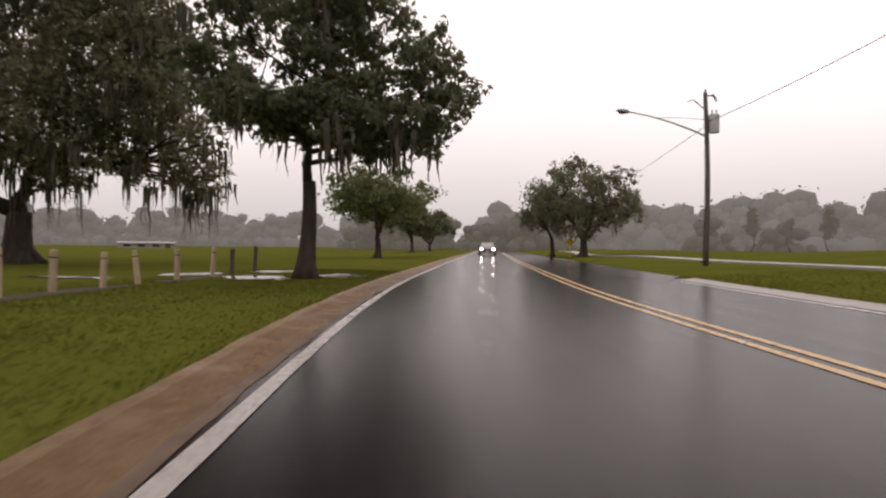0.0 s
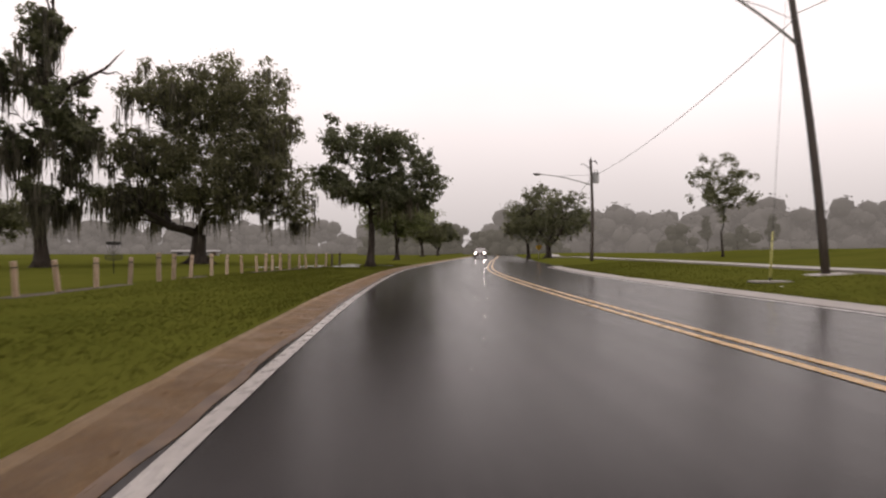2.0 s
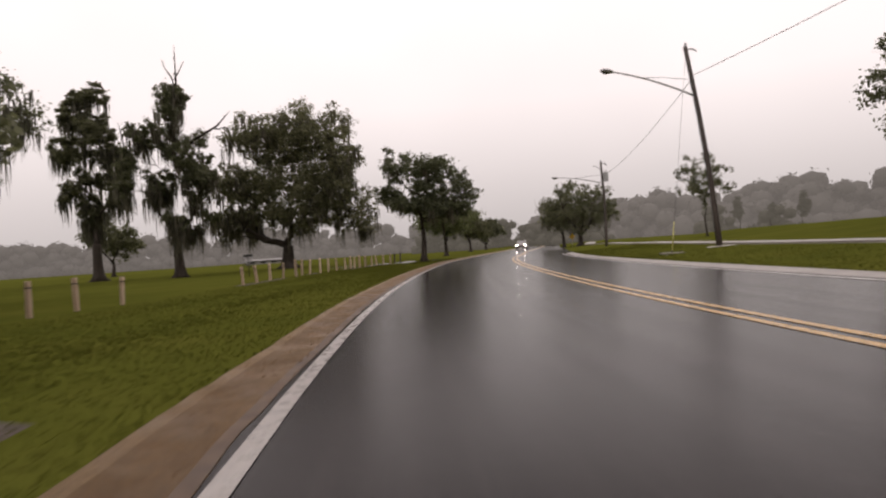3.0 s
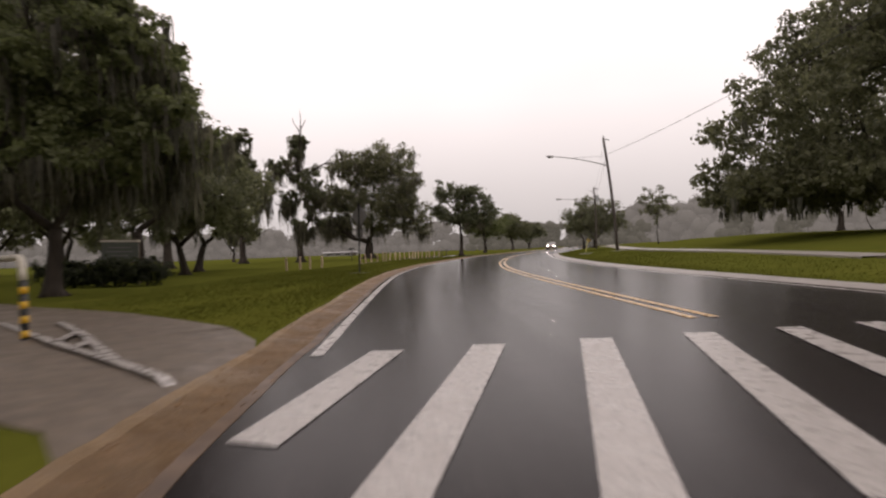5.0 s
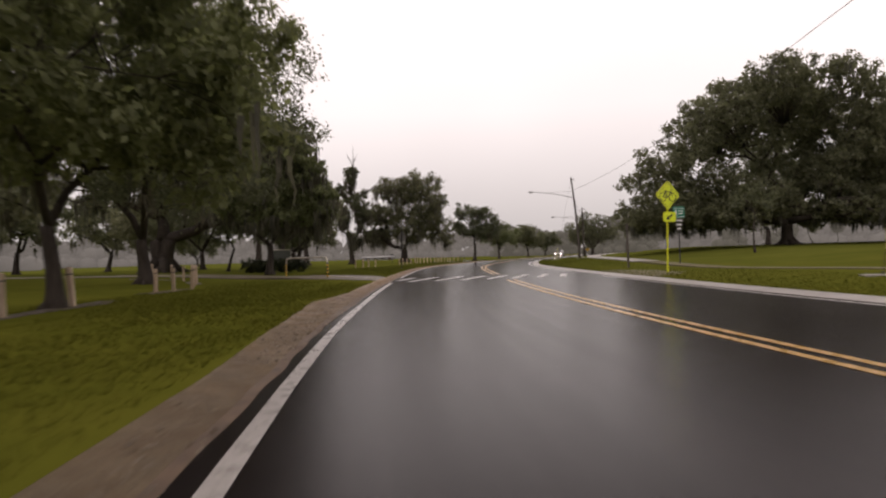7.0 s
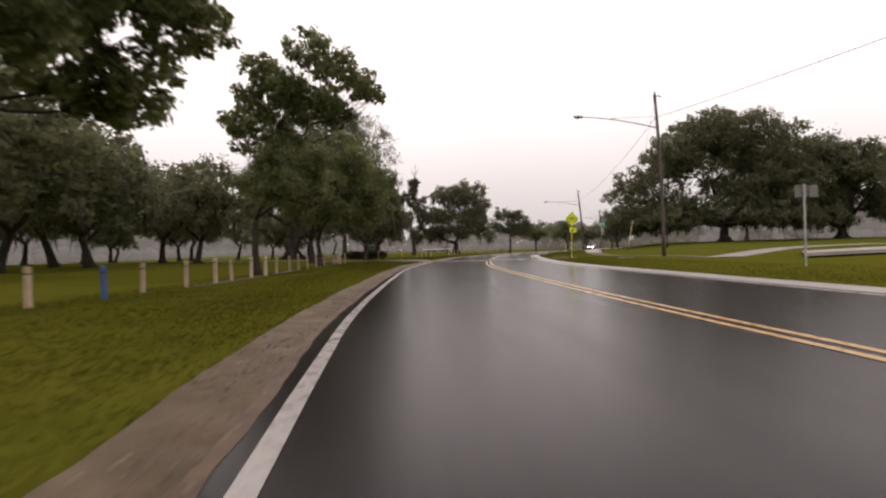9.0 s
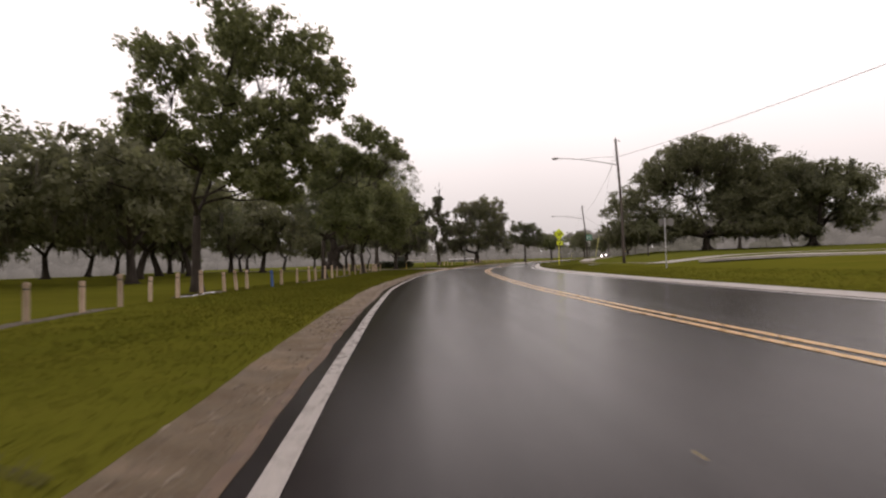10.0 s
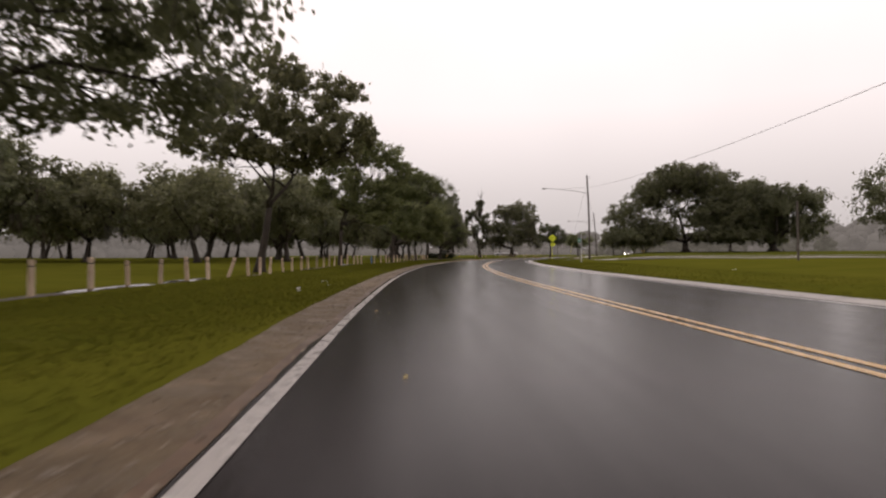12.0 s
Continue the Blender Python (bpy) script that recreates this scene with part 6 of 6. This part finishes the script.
def car(x, y, yaw):
    """Its front faces -y."""
    root = thing("car", pose(x, y, 0.005, 0, 0, yaw), "silver-grey hatchback on the wet road with its headlights lit", "car")
    def sec(yy, w, lo, mid, hi, wt):
        return [(-w * 0.92, yy, lo), (-w, yy, mid), (-w * 0.97, yy, hi - 0.08), (-wt, yy, hi), (wt, yy, hi), (w * 0.97, yy, hi - 0.08), (w, yy, mid), (w * 0.92, yy, lo)]
    lower = [sec(-2.15, 0.70, 0.34, 0.5, 0.66, 0.6), sec(-2.05, 0.84, 0.26, 0.5, 0.78, 0.74), sec(-1.6, 0.90, 0.22, 0.55, 0.90, 0.80), sec(-0.95, 0.91, 0.22, 0.58, 1.0, 0.82),
             sec(0.2, 0.92, 0.22, 0.6, 1.02, 0.84), sec(1.6, 0.91, 0.22, 0.62, 1.05, 0.84), sec(2.1, 0.85, 0.30, 0.62, 1.0, 0.78), sec(2.2, 0.72, 0.38, 0.6, 0.9, 0.62)]
    part("body", loft(lower, CAR_PAINT, "body"), CAR_PAINT, root)
    def cab(yy, w, lo, hi, wt):
        return [(-w, yy, lo), (-wt, yy, hi - 0.04), (-wt * 0.9, yy, hi), (wt * 0.9, yy, hi), (wt, yy, hi - 0.04), (w, yy, lo)]
    glassy = [cab(-0.95, 0.78, 0.98, 1.0, 0.76), cab(-0.25, 0.80, 1.0, 1.42, 0.62), cab(0.1, 0.80, 1.0, 1.50, 0.62), cab(1.3, 0.80, 1.02, 1.49, 0.62), cab(2.0, 0.74, 1.0, 1.08, 0.66)]
    part("glazing", loft(glassy, GLASS, "glazing"), GLASS, root, "dark rain-wet windows")
    part("roof", box(1.2, 1.45, 0.05, (0, 0.65, 1.50), 0.02), CAR_PAINT, root)
    for s in (-1, 1):
        bm = bmesh.new()
        bmesh.ops.create_uvsphere(bm, u_segments=14, v_segments=8, radius=1.0, matrix=Matrix.Translation((s * 0.62, -2.08, 0.68)) @ Matrix.Diagonal((0.16, 0.07, 0.085, 1)))
        part("headlight", bm, LAMP_ON, root, "bright lit headlight", smooth=True)
        part("mirror", box(0.18, 0.10, 0.13, (s * 0.98, -0.55, 1.05), 0.03), CAR_PAINT, root)
        for yy in (-1.35, 1.35):
            bm = bmesh.new()
            bmesh.ops.create_cone(bm, cap_ends=True, segments=24, radius1=0.33, radius2=0.33, depth=0.21, matrix=Matrix.Translation((s * 0.82, yy, 0.33)) @ Matrix.Rotation(radians(90), 4, "Y"))
            wheel = part("wheel", bm, RUBBER, root, "black tyre")
            bm = bmesh.new()
            bmesh.ops.create_cone(bm, cap_ends=True, segments=20, radius1=0.21, radius2=0.19, depth=0.03, matrix=Matrix.Translation((s * 0.93, yy, 0.33)) @ Matrix.Rotation(radians(90), 4, "Y"))
            part("rim", bm, GALV, wheel)
    part("grille", box(0.72, 0.05, 0.14, (0, -2.15, 0.55), 0.01), BLACK, root)
    part("bumper", box(1.55, 0.10, 0.16, (0, -2.13, 0.36), 0.03), CAR_PAINT, root)
    part("blank_plate", box(0.32, 0.012, 0.12, (0, -2.19, 0.42), 0.004), SIGN_WHITE, root)
    return root


q = road_at(70, -2.25)
car(float(q[0]), float(q[1]), -4)


# ---------------------------------------------------------------- small litter
def scrap(x, y, size, mat, name, label, category, seed):
    rng = random.Random(seed)
    pts = []
    for k in range(9):
        a = 2 * math.pi * k / 9
        r = size * rng.uniform(0.55, 1.0)
        pts.append((r * math.cos(a), r * 0.7 * math.sin(a), rng.uniform(0.0, size * 0.35)))
    top = [(px * 0.3, py * 0.3, size * rng.uniform(0.2, 0.5)) for px, py, pz in pts]
    verts = pts + top
    faces = [(i, (i + 1) % 9, 9 + (i + 1) % 9, 9 + i) for i in range(9)] + [tuple(range(9, 18))]
    i, off = road_frame(x, y)
    z = 0.004 if -4.6 < off < 4 else ground_z(x, y) + 0.02
    ob = new(name, mesh_of(name, verts, faces, mat))
    ob.matrix_basis = pose(x, y, z, 0, 0, rng.uniform(0, 360))
    return tagged(ob, label, category)


for x, y, s, k in ((34.5, -122.8, 0.09, 1), (35.1, -123.5, 0.06, 2), (32.5, -119.1, 0.05, 3), (32.2, -118.9, 0.05, 4), (33.9, -120.8, 0.05, 11), (9.0, -5.1, 0.07, 12), (43.6, -104.6, 0.05, 13), (43.7, -104.1, 0.05, 14)):
    scrap(x, y, s, SCRAP, "paper_scrap", "crumpled white paper scrap lying on the lawn", "litter", k)
for x, y, s, k in ((39.32, -126.55, 0.06, 5), (39.7, -126.75, 0.03, 6), (38.35, -125.1, 0.02, 7), (30.8, -107.65, 0.03, 8), (32.65, -114.6, 0.02, 9), (42.6, -131.1, 0.03, 10)):
    scrap(x, y, s, LEAF_DRY, "fallen_leaf", "yellowed fallen leaf stuck on the wet asphalt", "leaf", k)


def twig(x, y, seed):
    rng = random.Random(seed)
    z = ground_z(x, y) + 0.04
    g = [tube([(0, 0, 0), (0.2, 0.03, 0.03), (0.42, 0.0, 0.02)], [0.012, 0.009, 0.004], 5)]
    for k in range(4):
        u = 0.1 + 0.09 * k
        g.append(tube([(u, 0.01, 0.02), (u + 0.1, rng.choice((-1, 1)) * 0.1, 0.05)], [0.006, 0.002], 4))
    ob = new("fallen_twig", mesh_of("fallen_twig", *merge(*g), BARK))
    ob.matrix_basis = pose(x, y, z, 0, 0, rng.uniform(0, 360))
    tagged(ob, "small dark fallen twig at the lawn edge", "twig")


twig(28.3, -109.0, 1)
twig(*beside(-106.5, -7.2), 2)


# ---------------------------------------------------------------- grit in the gutter
def grit(first, last, count, size, mat, seed, label):
    """Pebbles and sand crumbs lying in the gutter pan."""
    rng = np.random.default_rng(seed)
    sel = np.where((ROAD[:, 1] >= first) & (ROAD[:, 1] <= last))[0]
    i = rng.choice(sel, count)
    heap = 0.5 + 0.5 * np.sin(i * 1.7) * np.sin(i * 0.31)
    keep = rng.random(count) < heap
    i = i[keep]
    n = len(i)
    u = np.clip(0.45 + 0.28 * rng.normal(size=n), 0.03, 0.9)
    a, e = -LH[i] - GAP[i], EDGE_L[i]
    o = a + (e - a) * u
    c = ROAD[i] + NOR[i] * o[:, None] + TAN[i] * rng.uniform(-0.8, 0.8, n)[:, None]
    z = np.interp(u, [0.0, 0.15, 0.5, 0.82, 0.97], [0.004, 0.008, 0.010, 0.03, 0.05])
    s = size * (0.4 + 1.2 * rng.random(n) ** 2)
    p = np.column_stack([c, z + s * 0.35])
    d = np.array([(1, 0, 0), (0, 1, 0), (-1, 0, 0), (0, -1, 0), (0, 0, 0.7), (0, 0, -0.7)], float)
    v = p[:, None, :] + d[None] * s[:, None, None] * (0.7 + 0.6 * rng.random((n, 6, 1)))
    f = np.array([(0, 1, 4), (1, 2, 4), (2, 3, 4), (3, 0, 4), (1, 0, 5), (2, 1, 5), (3, 2, 5), (0, 3, 5)])
    loops = (f[None] + 6 * np.arange(n)[:, None, None]).ravel()
    ob = new("gutter_grit", quick_mesh("gutter_grit", v.reshape(-1, 3), loops, 3, mat))
    return tagged(ob, label, "gravel", kind="stuff")


grit(-136, -58, 9000, 0.014, PEBBLE, 51, "small grey and tan pebbles washed into the gutter")
grit(-58, 24, 5000, 0.009, SAND, 52, "crumbs of orange sand washed along the gutter")


# ---------------------------------------------------------------- grass blades
def blades(name, first, last, lo, hi, per_metre2, length, seed, label):
    """Short blades scattered over a band beside the road (lo, hi: distance out from the grass edge)."""
    rng = np.random.default_rng(seed)
    sel = np.where((ROAD[:, 1] >= first) & (ROAD[:, 1] <= last))[0]
    left = hi < 0
    pos = []
    for a, b in zip(sel[:-1], sel[1:]):
        seglen = np.linalg.norm(ROAD[b] - ROAD[a])
        n = rng.poisson(per_metre2 * seglen * abs(hi - lo))
        if not n:
            continue
        u = rng.random(n)
        e = EDGE_L[a] if left else EDGE_R[a]
        o = e + (lo + (hi - lo) * rng.random(n) ** (0.6 if left else 1.5))
        c = ROAD[a] * (1 - u)[:, None] + ROAD[b] * u[:, None] + NOR[a] * o[:, None]
        keep = [not (-54.2 < cy < -45.5 and left and cx < 7.5 and abs((cy + 50.2) - (cx - 6.1) * -0.62) < 2.5) for cx, cy in c]
        z = np.array([ground_height(oo, ROAD[a, 1]) for oo in o])
        pos.append(np.column_stack([c, z])[keep])
    p = np.vstack(pos)
    n = len(p)
    ang = rng.random(n) * 2 * math.pi
    side = np.column_stack([np.cos(ang), np.sin(ang), np.zeros(n)])
    ln = length * (0.4 + 0.9 * rng.random((n, 1)))
    tip = p + np.column_stack([rng.normal(size=(n, 2)) * 0.8 * ln, ln * 0.8])
    w = 0.008 + 0.012 * rng.random((n, 1))
    v = np.stack([p - side * w - (0, 0, 0.02), p + side * w - (0, 0, 0.02), tip], 1).reshape(-1, 3)
    ob = new(name, quick_mesh(name, v, np.arange(3 * n), 3, BLADE))
    return tagged(ob, label, "grass", kind="stuff")


blades("grass", -136, 22, -6.5, -0.0001, 230, 0.045, 31, "short wet olive-green grass blades of the verge")
blades("grass", -136, 22, 0.0, 5.0, 80, 0.07, 32, "short wet olive-green grass blades of the verge")
